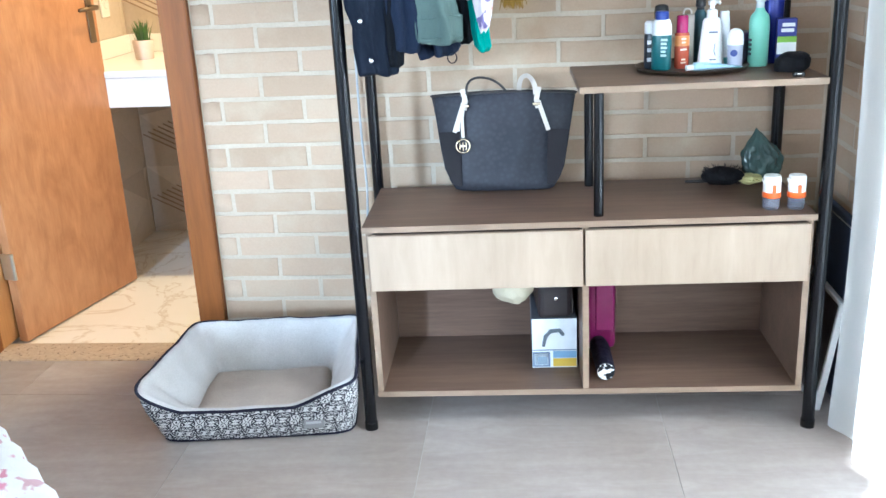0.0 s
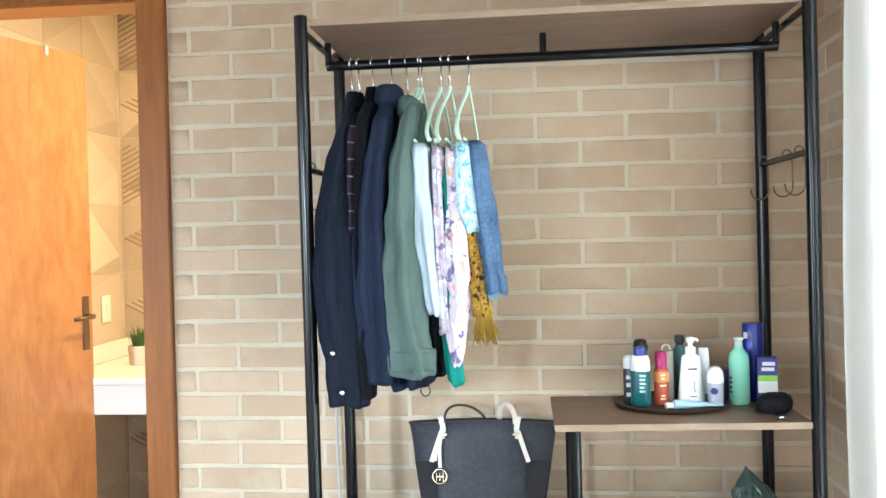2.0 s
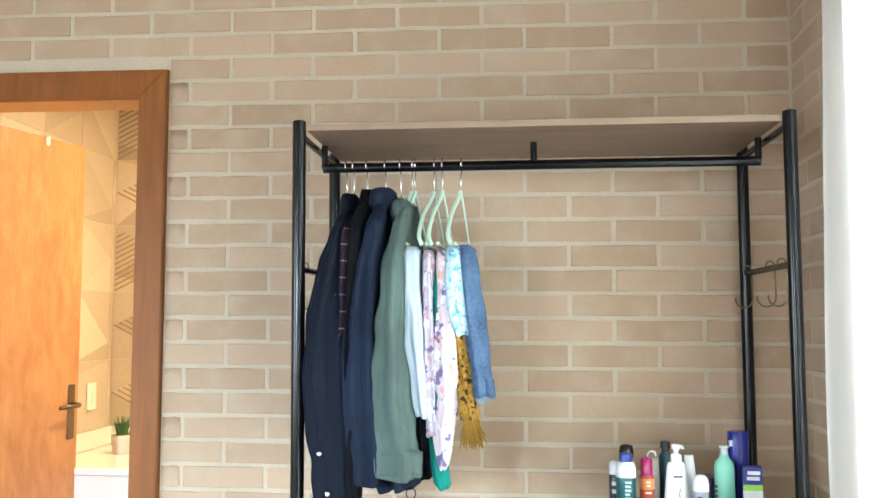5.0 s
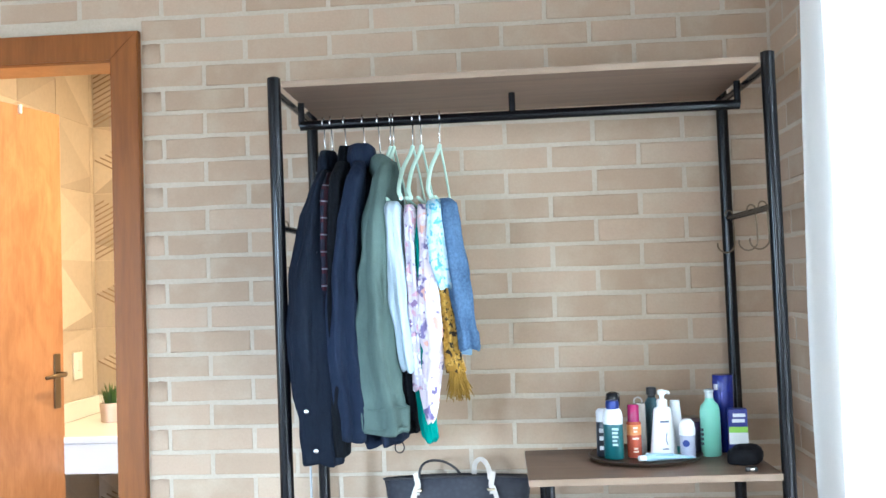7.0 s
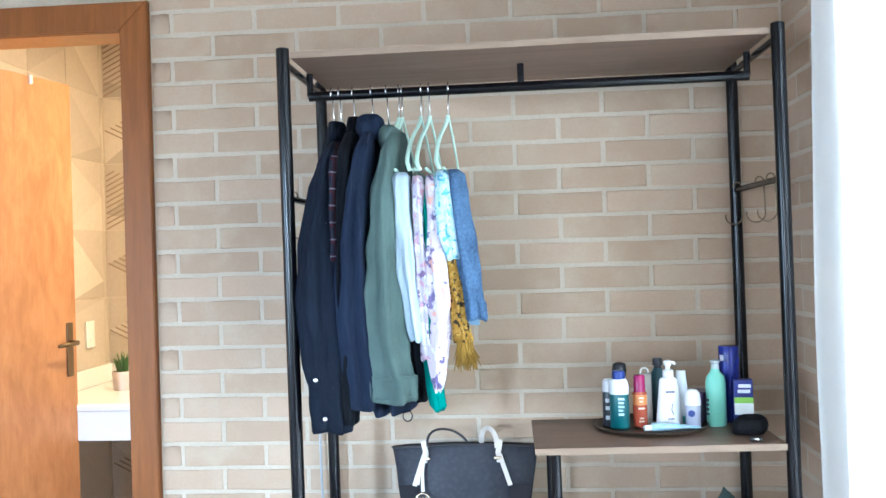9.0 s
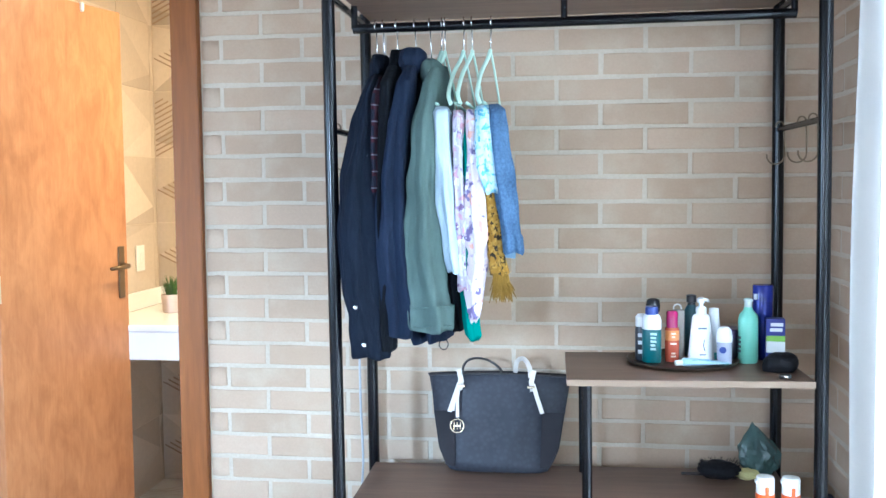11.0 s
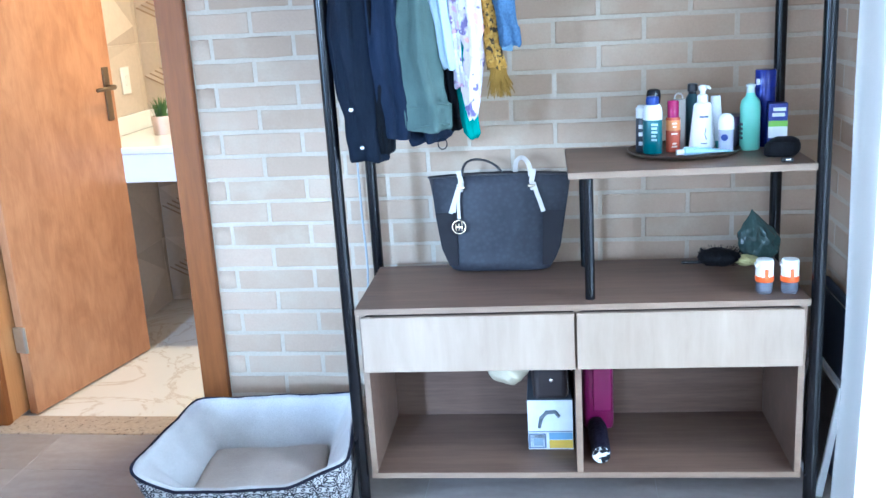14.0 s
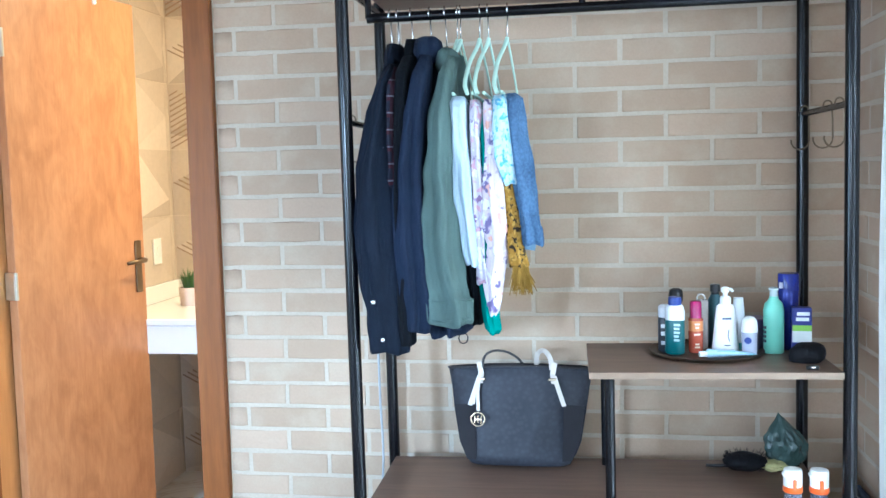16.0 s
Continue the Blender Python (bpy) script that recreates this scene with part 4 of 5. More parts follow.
green_coat = shirt("green_jacket", "sage-green canvas jacket with a hood and folded cuffs", "jacket", green, 0.205, 1.68,
      [(0.226, ry, 1.69, 0.018, 0.06), (0.230, ry, 1.62, 0.026, 0.16), (0.228, ry, 1.3, 0.034, 0.18), (0.24, ry, 1.05, 0.036, 0.18), (0.24, ry, 1.035, 0.032, 0.17)],
      [(0.228, 0.11, 1.675, 0.012, 0.05), (0.223, 0.05, 1.625, 0.019, 0.06), (0.213, 0.005, 1.53, 0.027, 0.06), (0.205, -0.010, 1.37, 0.036, 0.055), (0.203, -0.016, 1.2, 0.045, 0.05), (0.214, -0.016, 1.08, 0.048, 0.046), (0.220, -0.016, 1.075, 0.051, 0.049), (0.221, -0.016, 1.022, 0.051, 0.047), (0.221, -0.016, 1.015, 0.047, 0.042)], 51,
      collar=[(0.210, 0.15, 1.702, 0.016, 0.05), (0.212, 0.14, 1.69, 0.027, 0.07), (0.214, 0.13, 1.655, 0.031, 0.085), (0.224, 0.14, 1.60, 0.022, 0.08)])
for sz in (1.076, 1.030):
    seam = [(0.221 + 0.051 * math.sin(q), -0.016 - 0.0475 * math.cos(q), sz + 0.003 * math.sin(3 * q)) for q in [radians(-75 + 15 * i) for i in range(11)]]
    part("cuff_seam", tube(seam, 0.0022, 6), green, green_coat, smooth=True)
shirt("black_tank_top", "plain black top, its hem showing below its neighbours", "top", black_b, 0.25, 1.55,
      [(0.262, ry, 1.56, 0.010, 0.19), (0.262, ry, 1.3, 0.014, 0.18), (0.272, ry, 1.06, 0.026, 0.17), (0.276, ry, 1.005, 0.030, 0.16)],
      [(0.262, 0.05, 1.55, 0.008, 0.03), (0.266, 0.03, 1.3, 0.012, 0.03), (0.272, 0.03, 1.04, 0.014, 0.03)], 61, back=False)
shirt("white_blouse", "pale blue-white cotton blouse with a floral lower hem", "blouse", white_c, 0.24, 1.57,
      [(0.252, ry, 1.565, 0.014, 0.195), (0.254, ry, 1.4, 0.018, 0.19), (0.272, ry, 1.17, 0.020, 0.18)],
      [(0.250, 0.012, 1.566, 0.014, 0.02), (0.252, 0.0, 1.55, 0.021, 0.032), (0.254, -0.006, 1.45, 0.022, 0.034), (0.262, -0.008, 1.32, 0.021, 0.032), (0.276, -0.006, 1.18, 0.019, 0.028), (0.279, -0.006, 1.155, 0.016, 0.024)], 71, back=False)
shirt("lilac_blouse", "lilac blouse with a small floral print", "blouse", lilac, 0.292, 1.56,
      [(0.292, ry, 1.555, 0.008, 0.195), (0.294, ry, 1.3, 0.012, 0.19), (0.300, ry, 1.13, 0.013, 0.18)],
      [(0.290, 0.01, 1.556, 0.010, 0.02), (0.292, 0.0, 1.53, 0.014, 0.03), (0.293, -0.002, 1.4, 0.014, 0.03), (0.297, 0.0, 1.25, 0.015, 0.028), (0.302, 0.0, 1.11, 0.014, 0.026)], 81, back=False)
shirt("teal_blouse", "teal jersey top whose tail hangs lowest", "top", teal, 0.309, 1.55,
      [(0.309, ry, 1.555, 0.006, 0.19), (0.309, ry, 1.3, 0.008, 0.18), (0.315, ry - 0.02, 1.12, 0.010, 0.16)],
      [(0.309, 0.02, 1.54, 0.006, 0.02), (0.311, 0.008, 1.46, 0.013, 0.03), (0.311, 0.006, 1.30, 0.013, 0.03), (0.309, 0.012, 1.12, 0.016, 0.028), (0.316, 0.006, 1.04, 0.020, 0.026), (0.321, 0.004, 1.0, 0.018, 0.022), (0.322, 0.004, 0.99, 0.012, 0.014)], 91, back=False)
shirt("pink_blouse", "pink floral blouse knotted at the waist with a hanging tie", "blouse", pink, 0.32, 1.56,
      [(0.330, ry, 1.555, 0.007, 0.195), (0.332, ry, 1.35, 0.012, 0.18), (0.335, ry, 1.20, 0.014, 0.15)],
      [(0.322, 0.012, 1.556, 0.010, 0.02), (0.324, 0.0, 1.53, 0.013, 0.03), (0.328, -0.004, 1.42, 0.018, 0.032), (0.333, -0.012, 1.32, 0.028, 0.034), (0.336, -0.014, 1.235, 0.028, 0.034), (0.334, -0.014, 1.20, 0.017, 0.024), (0.334, -0.014, 1.185, 0.020, 0.026), (0.326, -0.012, 1.12, 0.021, 0.022), (0.322, -0.010, 1.05, 0.016, 0.018), (0.322, -0.010, 1.035, 0.008, 0.01)], 101, back=False)
shirt("blue_floral_blouse", "white top with a light blue floral print", "top", blue_f, 0.35, 1.57,
      [(0.352, ry, 1.565, 0.010, 0.195), (0.354, ry, 1.45, 0.014, 0.19), (0.358, ry, 1.36, 0.016, 0.17)],
      [(0.350, 0.008, 1.566, 0.014, 0.02), (0.352, -0.004, 1.55, 0.021, 0.03), (0.352, -0.012, 1.48, 0.028, 0.034), (0.358, -0.016, 1.41, 0.031, 0.034), (0.366, -0.014, 1.37, 0.022, 0.028), (0.368, -0.012, 1.345, 0.013, 0.018)], 111, back=False)
s = shirt("denim_jacket", "washed blue denim jacket with buttoned cuffs", "jacket", denim, 0.375, 1.57,
      [(0.378, ry, 1.57, 0.012, 0.195), (0.382, ry, 1.45, 0.022, 0.19), (0.395, ry, 1.25, 0.024, 0.17)],
      [(0.375, 0.012, 1.568, 0.012, 0.02), (0.380, 0.0, 1.555, 0.020, 0.03), (0.388, -0.004, 1.45, 0.025, 0.034), (0.402, -0.004, 1.32, 0.026, 0.032), (0.414, -0.002, 1.245, 0.024, 0.03), (0.416, -0.002, 1.24, 0.026, 0.032), (0.418, -0.002, 1.205, 0.026, 0.031), (0.419, -0.002, 1.198, 0.022, 0.026)], 121, back=False)
seam = [(0.371, -0.022, 1.55), (0.378, -0.034, 1.45), (0.393, -0.037, 1.32), (0.405, -0.034, 1.245), (0.410, -0.034, 1.205)]
part("seam", tube(seam, 0.0016, 6), denim, s, smooth=True)
part("label", box(-0.012, 0.012, -0.001, 0.001, -0.007, 0.007, m=pose(0.414, -0.03, 1.196, 0, 8, 6)), plain("pale_blue_label", (0.09, 0.15, 0.21), 0.7), s, "small pale blue label")
scarf = on_rack("leopard_scarf", "mustard scarf with a leopard print and a frayed end", "scarf", "clothes on the rail", 0.018)
part("scarf_cloth", limp([(0.348, 0.02, 1.40, 0.012, 0.02), (0.356, 0.0, 1.37, 0.020, 0.024), (0.368, -0.006, 1.28, 0.021, 0.024), (0.378, -0.008, 1.20, 0.017, 0.02), (0.388, -0.008, 1.15, 0.021, 0.02)], 5, 0.2, 131), leopard, scarf, smooth=True)
rng = random.Random(5)
fr = bmesh.new()
for i in range(170):
    a = rng.uniform(0, 6.28)
    x, y = 0.388 + 0.018 * math.cos(a) * rng.random(), -0.008 + 0.016 * math.sin(a)
    dx, dz = rng.uniform(-0.016, 0.026), rng.uniform(0.04, 0.075)
    tube([(x, y, 1.155), (x + dx * 0.4, y - 0.003, 1.155 - dz * 0.5), (x + dx, y + rng.uniform(-0.01, 0.01), 1.155 - dz)], [0.0022, 0.0018, 0.0008], 5, bm=fr)
part("fringe", fr, cloth("mustard_fringe", (0.20, 0.112, 0.018), 0.45), scarf)

# ---- hooks on the side bars ----


def s_hook(x, y, flip=1):
    ob = on_rack("s_hook", "thin bronze wire hook hanging from the side bar", "hook", "wire hooks")
    pts = []
    for i in range(9):
        a = math.radians(200 - 200 * i / 8)
        pts.append((x + 0.010 * math.cos(a) * flip, y, 1.508 + 0.011 * math.sin(a)))
    pts += [(x + 0.011 * flip, y - 0.002, 1.47)]
    for i in range(9):
        a = math.radians(0 - 190 * i / 8)
        pts.append((x - 0.012 * flip + 0.023 * math.cos(a) * flip, y - 0.004, 1.428 + 0.023 * math.sin(a)))
    part("wire", tube(pts, 0.0022, 8), M["brass"], ob, smooth=True)


for y in (0.10, 0.20):
    s_hook(W, y)
s_hook(W - 0.006, 0.40)
s_hook(0.0, 0.06, -1)

# ---- handbag on the cabinet ----
ZC, ZS = CT, 0.896


def bag_leather():
    m, n, l, b = shade("dark_brown_printed_leather", 0.58, **{"Specular IOR Level": 0.3})
    v = coords(n, l)
    t = n.new("ShaderNodeTexVoronoi")
    t.inputs["Scale"].default_value = 75.0
    l.new(v, t.inputs["Vector"])
    k = ramp(n, l, t.outputs["Distance"], (0.2, (0.034, 0.034, 0.043)), (0.6, (0.018, 0.018, 0.024)))
    d = ramp(n, l, noise_of(n, l, v, 9.0, 4.0), (0.3, (0.012, 0.012, 0.016)), (0.7, (0.036, 0.037, 0.047)))
    l.new(mix(n, l, k, d, 0.5), b.inputs["Base Color"])
    bump(n, l, b, noise_of(n, l, v, 420.0, 3.0), 0.25, 0.0008)
    return m


leather, trim = bag_leather(), plain("dark_leather_trim", (0.022, 0.018, 0.018), 0.5)
pocket_leather = plain("dark_pocket_leather", (0.017, 0.015, 0.017), 0.75, **{"Specular IOR Level": 0.15})
cream = plain("cream_leather_strap", (0.52, 0.455, 0.39), 0.5, var=0.08)
gold = plain("pale_gold_metal", (0.72, 0.60, 0.42), 0.22, 0.95)
bag = thing("handbag", RACK @ pose(0.376, 0.335, ZC, -7, 0.3, -1) @ Matrix.Diagonal((1.075, 1.0, 0.985, 1.0)), "dark patterned leather tote bag with cream straps and a gold charm", "handbag")


def tote(levels, seg=48, bm=None):
    bm = bm or bmesh.new()
    made = []
    for z, hx, hy, dx in levels:
        ring = []
        for j in range(seg):
            a = 2 * math.pi * j / seg
            c, s = math.cos(a), math.sin(a)
            p = 5.0
            r = (abs(c / hx) ** p + abs(s / hy) ** p) ** (-1 / p)
            x, y = r * c + dx, r * s
            w = 0.006 * noise.noise((x * 13, z * 12, 2.0)) * min(1, z * 12)
            if s < 0:
                # slack leather: the lower part beyond a slanting crease falls inwards
                over = x - 0.075 - 0.55 * (z - 0.15)
                fall = max(0.0, min(1.0, over / 0.05)) * max(0.0, min(1.0, (0.20 - z) / 0.08))
                w += 0.016 * fall * min(1.0, z * 14) - 0.007 * max(0.0, 1 - abs(over) / 0.03) * min(1.0, z * 12) * max(0.0, min(1.0, (0.2 - z) / 0.05))
            ring.append(bm.verts.new((x, y + w, z + (0.006 * math.cos(x * 9) - 0.004 if z > 0.24 else 0))))
        made.append(ring)
    for a, b in zip(made, made[1:]):
        for j in range(seg):
            bm.faces.new((a[j], a[(j + 1) % seg], b[(j + 1) % seg], b[j]))
    bm.faces.new(made[0])
    return bm, made


lv = [(0.0, 0.118, 0.058, 0), (0.004, 0.128, 0.064, 0), (0.03, 0.143, 0.066, 0)] + [(z, 0.146 + 0.040 * z / 0.27, 0.066 - 0.040 * z / 0.27, 0) for z in (0.06, 0.09, 0.12, 0.15, 0.18, 0.21, 0.24, 0.268)] + [(0.272, 0.184, 0.023, 0), (0.262, 0.180, 0.019, 0), (0.2, 0.17, 0.026, 0)]
bm, made = tote(lv)
part("bag_body", bm, leather, bag, smooth=True)
pts = []
for j in range(64):
    a = 2 * math.pi * j / 64
    c, s = math.cos(a), math.sin(a)
    r = (abs(c / 0.1855) ** 5 + abs(s / 0.0255) ** 5) ** -0.2
    pts.append((r * c, r * s, 0.268 + 0.006 * math.cos(r * c * 9) - 0.004))
part("top_trim", tube(pts, 0.0035, 8, closed=True), trim, bag, "dark trim along the opening", smooth=True)
for sx in (-1, 1):
    pk = bmesh.new()
    f = [pk.verts.new((sx * x, -0.0016 - 0.002 * k, z)) for k in (0, 1) for x, z in ((0.108, 0.0), (0.130, 0.002), (0.150, 0.05), (0.166, 0.150), (0.112, 0.152))]
    pk.faces.new(f[:5])
    pk.faces.new(f[5:])
    for i in range(5):
        pk.faces.new((f[i], f[(i + 1) % 5], f[5 + (i + 1) % 5], f[5 + i]))
    bmesh.ops.recalc_face_normals(pk, faces=pk.faces)
    part("side_pocket", pk, pocket_leather, bag, "darker plain leather side pocket").matrix_basis = pose(0, -0.0655, 0.016, -8.5, 0, 0)


def strap(pts, w, th, parent, mat, name, label=""):
    """A flat band along points, its width across the view."""
    bm = bmesh.new()
    rows = []
    P = [Vector(p) for p in pts]
    for i, p in enumerate(P):
        d = (P[min(i + 1, len(P) - 1)] - P[max(i - 1, 0)]).normalized()
        side = d.cross(Vector((0, -1, 0)))
        side = side.normalized() if side.length > 0.15 else Vector((1, 0, 0))
        out = side.cross(d).normalized()
        rows.append([bm.verts.new(p + side * (a * w / 2) + out * (b * th / 2)) for a, b in ((-1, -1), (1, -1), (1, 1), (-1, 1))])
    for a, b in zip(rows, rows[1:]):
        for j in range(4):
            bm.faces.new((a[j], a[(j + 1) % 4], b[(j + 1) % 4], b[j]))
    bm.faces.new(rows[0])
    bm.faces.new(rows[-1])
    return part(name, bm, mat, parent, label)


for fx, arc in ((-0.095, 1), (0.085, -1)):
    yf = -0.042
    tail = 0.022 * (-1 if fx > 0 else 1)
    strap([(fx - tail * 0.3, yf - 0.006, 0.282), (fx, yf - 0.002, 0.25), (fx - tail * 0.15, yf - 0.009, 0.225)], 0.013, 0.003, bag, cream, "strap_tab")
    s = strap([(fx - tail * 0.2, yf - 0.010, 0.245), (fx - tail * 0.6, yf - 0.016, 0.215), (fx - tail * 1.3, yf - 0.020, 0.165)], 0.011, 0.003, bag, cream, "strap_end", "cream leather strap end")
    part("buckle", box(fx - 0.010, fx + 0.010, yf - 0.014, yf - 0.008, 0.232, 0.240, 0.0015), gold, s)
arch_l = [(-0.092, -0.046, 0.268), (-0.090, -0.042, 0.290), (-0.080, -0.03, 0.306), (-0.060, -0.012, 0.312), (-0.032, 0.005, 0.306), (-0.006, 0.014, 0.288), (0.012, 0.018, 0.262)]
arch_r = [(0.083, -0.046, 0.262), (0.081, -0.042, 0.285), (0.073, -0.030, 0.304), (0.060, -0.012, 0.313), (0.047, 0.004, 0.304), (0.042, 0.014, 0.285), (0.041, 0.018, 0.262)]
part("handle", tube(curved(arch_l), 0.0034, 10), [trim], bag, "dark edged shoulder handle", smooth=True)
strap(curved(arch_r), 0.012, 0.004, bag, cream, "handle", "cream shoulder handle")
sc = strap([(-0.098, -0.052, 0.255), (-0.104, -0.058, 0.20), (-0.102, -0.066, 0.150)], 0.008, 0.0025, bag, cream, "charm_strap")
strap([(-0.096, -0.050, 0.255), (-0.111, -0.060, 0.20), (-0.114, -0.066, 0.168)], 0.007, 0.0025, bag, cream, "charm_strap")
ring = [(-0.102 + 0.0172 * math.cos(a), -0.074, 0.128 + 0.0185 * math.sin(a)) for a in [i * 6.283 / 32 for i in range(32)]]
ch = part("charm", tube(ring, 0.0024, 8, closed=True), gold, bag, "round pale gold charm with a plain emblem", smooth=True)
part("charm_emblem", box(-0.112, -0.092, -0.0755, -0.0725, 0.125, 0.131, 0.001), gold, ch)
for k in (-0.008, 0.0, 0.008):
    part("charm_emblem", box(-0.1035 + k, -0.1005 + k, -0.0757, -0.0727, 0.117, 0.139, 0.001), gold, ch)

# ---- toiletries on the small shelf ----


def bottle(name, x, y, z, label, category="bottle", rz=0, tall=0.96):
    return thing(name, RACK @ pose(x - 0.013, y * 0.93 - 0.032, z, 0, 0, rz) @ Matrix.Diagonal((1.0, 1.0, tall, 1.0)), label, category, "toiletries on the shelf")


def plastic(name, c, rough=0.3, **k):
    return plain(name, c, rough, 0.0, 0.06, 20.0, 0.02, **k)


def sm(ob, a=35):
    return smooth_by_angle(ob, a)


tray = bottle("tray", 0.873, 0.276, ZS, "round dark bronze-coloured tray under the bottles", "tray")
sm(part("tray_plate", lathe([(0.128, 0), (0.135, 0.002), (0.142, 0.010), (0.1395, 0.0115), (0.133, 0.0045), (0.01, 0.0035)], 64), plain("dark_bronze_tray", (0.085, 0.06, 0.04), 0.35, 0.6), tray), 50)
ZT = ZS + 0.0048
b = bottle("teal_bottle", 0.793, 0.245, ZT, "teal shampoo bottle with a white shoulder and blue cap", rz=-20)
body = sm(part("body", lathe([(0.022, 0), (0.0245, 0.003), (0.0245, 0.088), (0.024, 0.09)], 32, sy=0.8), plastic("teal_plastic", (0.012, 0.11, 0.12)), b))
sm(part("shoulder", lathe([(0.0246, 0.09), (0.0246, 0.112), (0.0215, 0.124), (0.017, 0.130)], 32, sy=0.8), plastic("white_plastic", (0.75, 0.77, 0.79)), b))
sm(part("cap", lathe([(0.0165, 0.129), (0.0165, 0.145), (0.0145, 0.150), (0.008, 0.151)], 28, sy=0.9), plastic("royal_blue_plastic", (0.012, 0.035, 0.22)), b))
for z, w in ((0.076, 0.016), (0.066, 0.014), (0.056, 0.015), (0.046, 0.012), (0.036, 0.014)):
    part("print_bar", box(0.002, 0.002 + w, -0.0206, -0.0195, z, z + 0.006), plastic("pale_print", (0.45, 0.6, 0.62)), body)
b = bottle("black_and_white_bottle", 0.772, 0.280, ZT, "slim dark bottle with a white cap and pale stripes")
body = sm(part("body", lathe([(0.016, 0), (0.018, 0.003), (0.018, 0.085), (0.016, 0.092)], 24), plastic("dark_grey_plastic", (0.03, 0.035, 0.045)), b))
sm(part("cap", lathe([(0.0175, 0.092), (0.0175, 0.118), (0.012, 0.125)], 24), plastic("white_cap_plastic", (0.75, 0.76, 0.78)), b))
for z in (0.02, 0.045, 0.065):
    part("print_bar", box(-0.012, -0.002, -0.0185, -0.0145, z, z + 0.010), plastic("white_print", (0.65, 0.66, 0.68)), body)
b = bottle("black_capped_bottle", 0.806, 0.345, ZT, "grey bottle with a rounded black cap")
sm(part("body", lathe([(0.017, 0), (0.019, 0.003), (0.019, 0.10), (0.012, 0.118)], 24), plastic("smoke_plastic", (0.10, 0.11, 0.13)), b))
sm(part("cap", lathe([(0.012, 0.118), (0.0175, 0.124), (0.019, 0.140), (0.0165, 0.156), (0.008, 0.160)], 24), plastic("black_cap_plastic", (0.02, 0.021, 0.024), 0.25), b), 60)
b = bottle("pink_spray_bottle", 0.846, 0.262, ZT, "slim amber and orange spray bottle with a magenta cap", rz=10)
body = sm(part("body", lathe([(0.0165, 0), (0.018, 0.003), (0.018, 0.088), (0.016, 0.092)], 28), plastic("amber_gel_plastic", (0.42, 0.085, 0.045), 0.15), b))
sm(part("label_band", lathe([(0.0183, 0.058), (0.0183, 0.085)], 28), plastic("orange_label", (0.62, 0.22, 0.06)), body))
sm(part("cap", lathe([(0.0145, 0.092), (0.0145, 0.132), (0.012, 0.136), (0.006, 0.137)], 24), plastic("magenta_cap", (0.30, 0.01, 0.09), 0.2), b))
for z, w in ((0.075, 0.012), (0.066, 0.009), (0.048, 0.016), (0.022, 0.010), (0.014, 0.013)):
    part("print_bar", box(-w / 2 - 0.002, w / 2 - 0.002, -0.0196, -0.0175, z, z + 0.004), plastic("cream_print", (0.75, 0.6, 0.45)), body)
b = bottle("clear_blister_holder", 0.866, 0.300, ZT, "pale clear plastic holder with a hanging loop")
part("holder", box(-0.016, 0.016, -0.007, 0.007, 0, 0.135, 0.004, seg=2), plastic("frosted_plastic", (0.55, 0.5, 0.45), 0.25, **{"Transmission Weight": 0.5}), b)
part("loop", tube([(0.010 * math.cos(a) - 0.002, 0, 0.138 + 0.011 * math.sin(a)) for a in [i * 6.283 / 20 for i in range(20)]], 0.0022, 8, closed=True), plastic("frosted_loop", (0.6, 0.56, 0.52)), b, smooth=True)
b = bottle("black_pump_bottle", 0.908, 0.365, ZT, "dark bottle with a black pump behind the lotion")
sm(part("body", lathe([(0.022, 0), (0.024, 0.004), (0.024, 0.115), (0.010, 0.14)], 24), plastic("dark_teal_plastic", (0.03, 0.09, 0.11)), b))
sm(part("pump", lathe([(0.010, 0.14), (0.010, 0.146), (0.013, 0.148), (0.013, 0.166), (0.008, 0.168)], 20), plastic("black_pump_plastic", (0.015, 0.015, 0.018)), b))
b = bottle("lotion_bottle", 0.920, 0.272, ZT, "white tapered lotion bottle with a pump dispenser", rz=4)
lw = plastic("lotion_white_plastic", (0.80, 0.80, 0.80), 0.28)
body = sm(part("body", lathe([(0.031, 0), (0.0335, 0.004), (0.0335, 0.01), (0.0225, 0.118), (0.019, 0.124), (0.013, 0.126)], 32, sy=0.62), lw, b), 50)
sm(part("pump_collar", lathe([(0.0135, 0.126), (0.0135, 0.143), (0.010, 0.146), (0.006, 0.147), (0.0055, 0.158)], 24), lw, b), 50)
ph = lathe([(0.009, 0.157), (0.0105, 0.161), (0.0105, 0.168), (0.006, 0.171)], 20)
tube([(0, 0, 0.165), (0.012, -0.012, 0.166), (0.015, -0.016, 0.161)], [0.005, 0.0042, 0.0035], 10, bm=ph)
sm(part("pump_head", ph, lw, b), 50)
slate = plastic("slate_print", (0.10, 0.12, 0.18))
part("emblem", box(-0.011, 0.011, -0.0172, -0.0150, 0.087, 0.092), slate, body, "plain bar in place of the brand mark")
part("print_bar", box(-0.008, 0.008, -0.0205, -0.0185, 0.018, 0.021), slate, body)
part("print_bar", tube([(0.006, -0.0193, 0.030), (0.002, -0.0185, 0.043), (0.005, -0.0172, 0.060)], 0.0012, 6), slate, body)
b = bottle("white_tube", 0.957, 0.305, ZT, "white squeeze tube standing on its cap", "tube")
sm(part("tube_body", lathe([(0.016, 0.018), (0.0165, 0.03), (0.016, 0.09), (0.012, 0.138)], 24, sy=0.5), plastic("pale_tube_plastic", (0.70, 0.73, 0.76)), b))
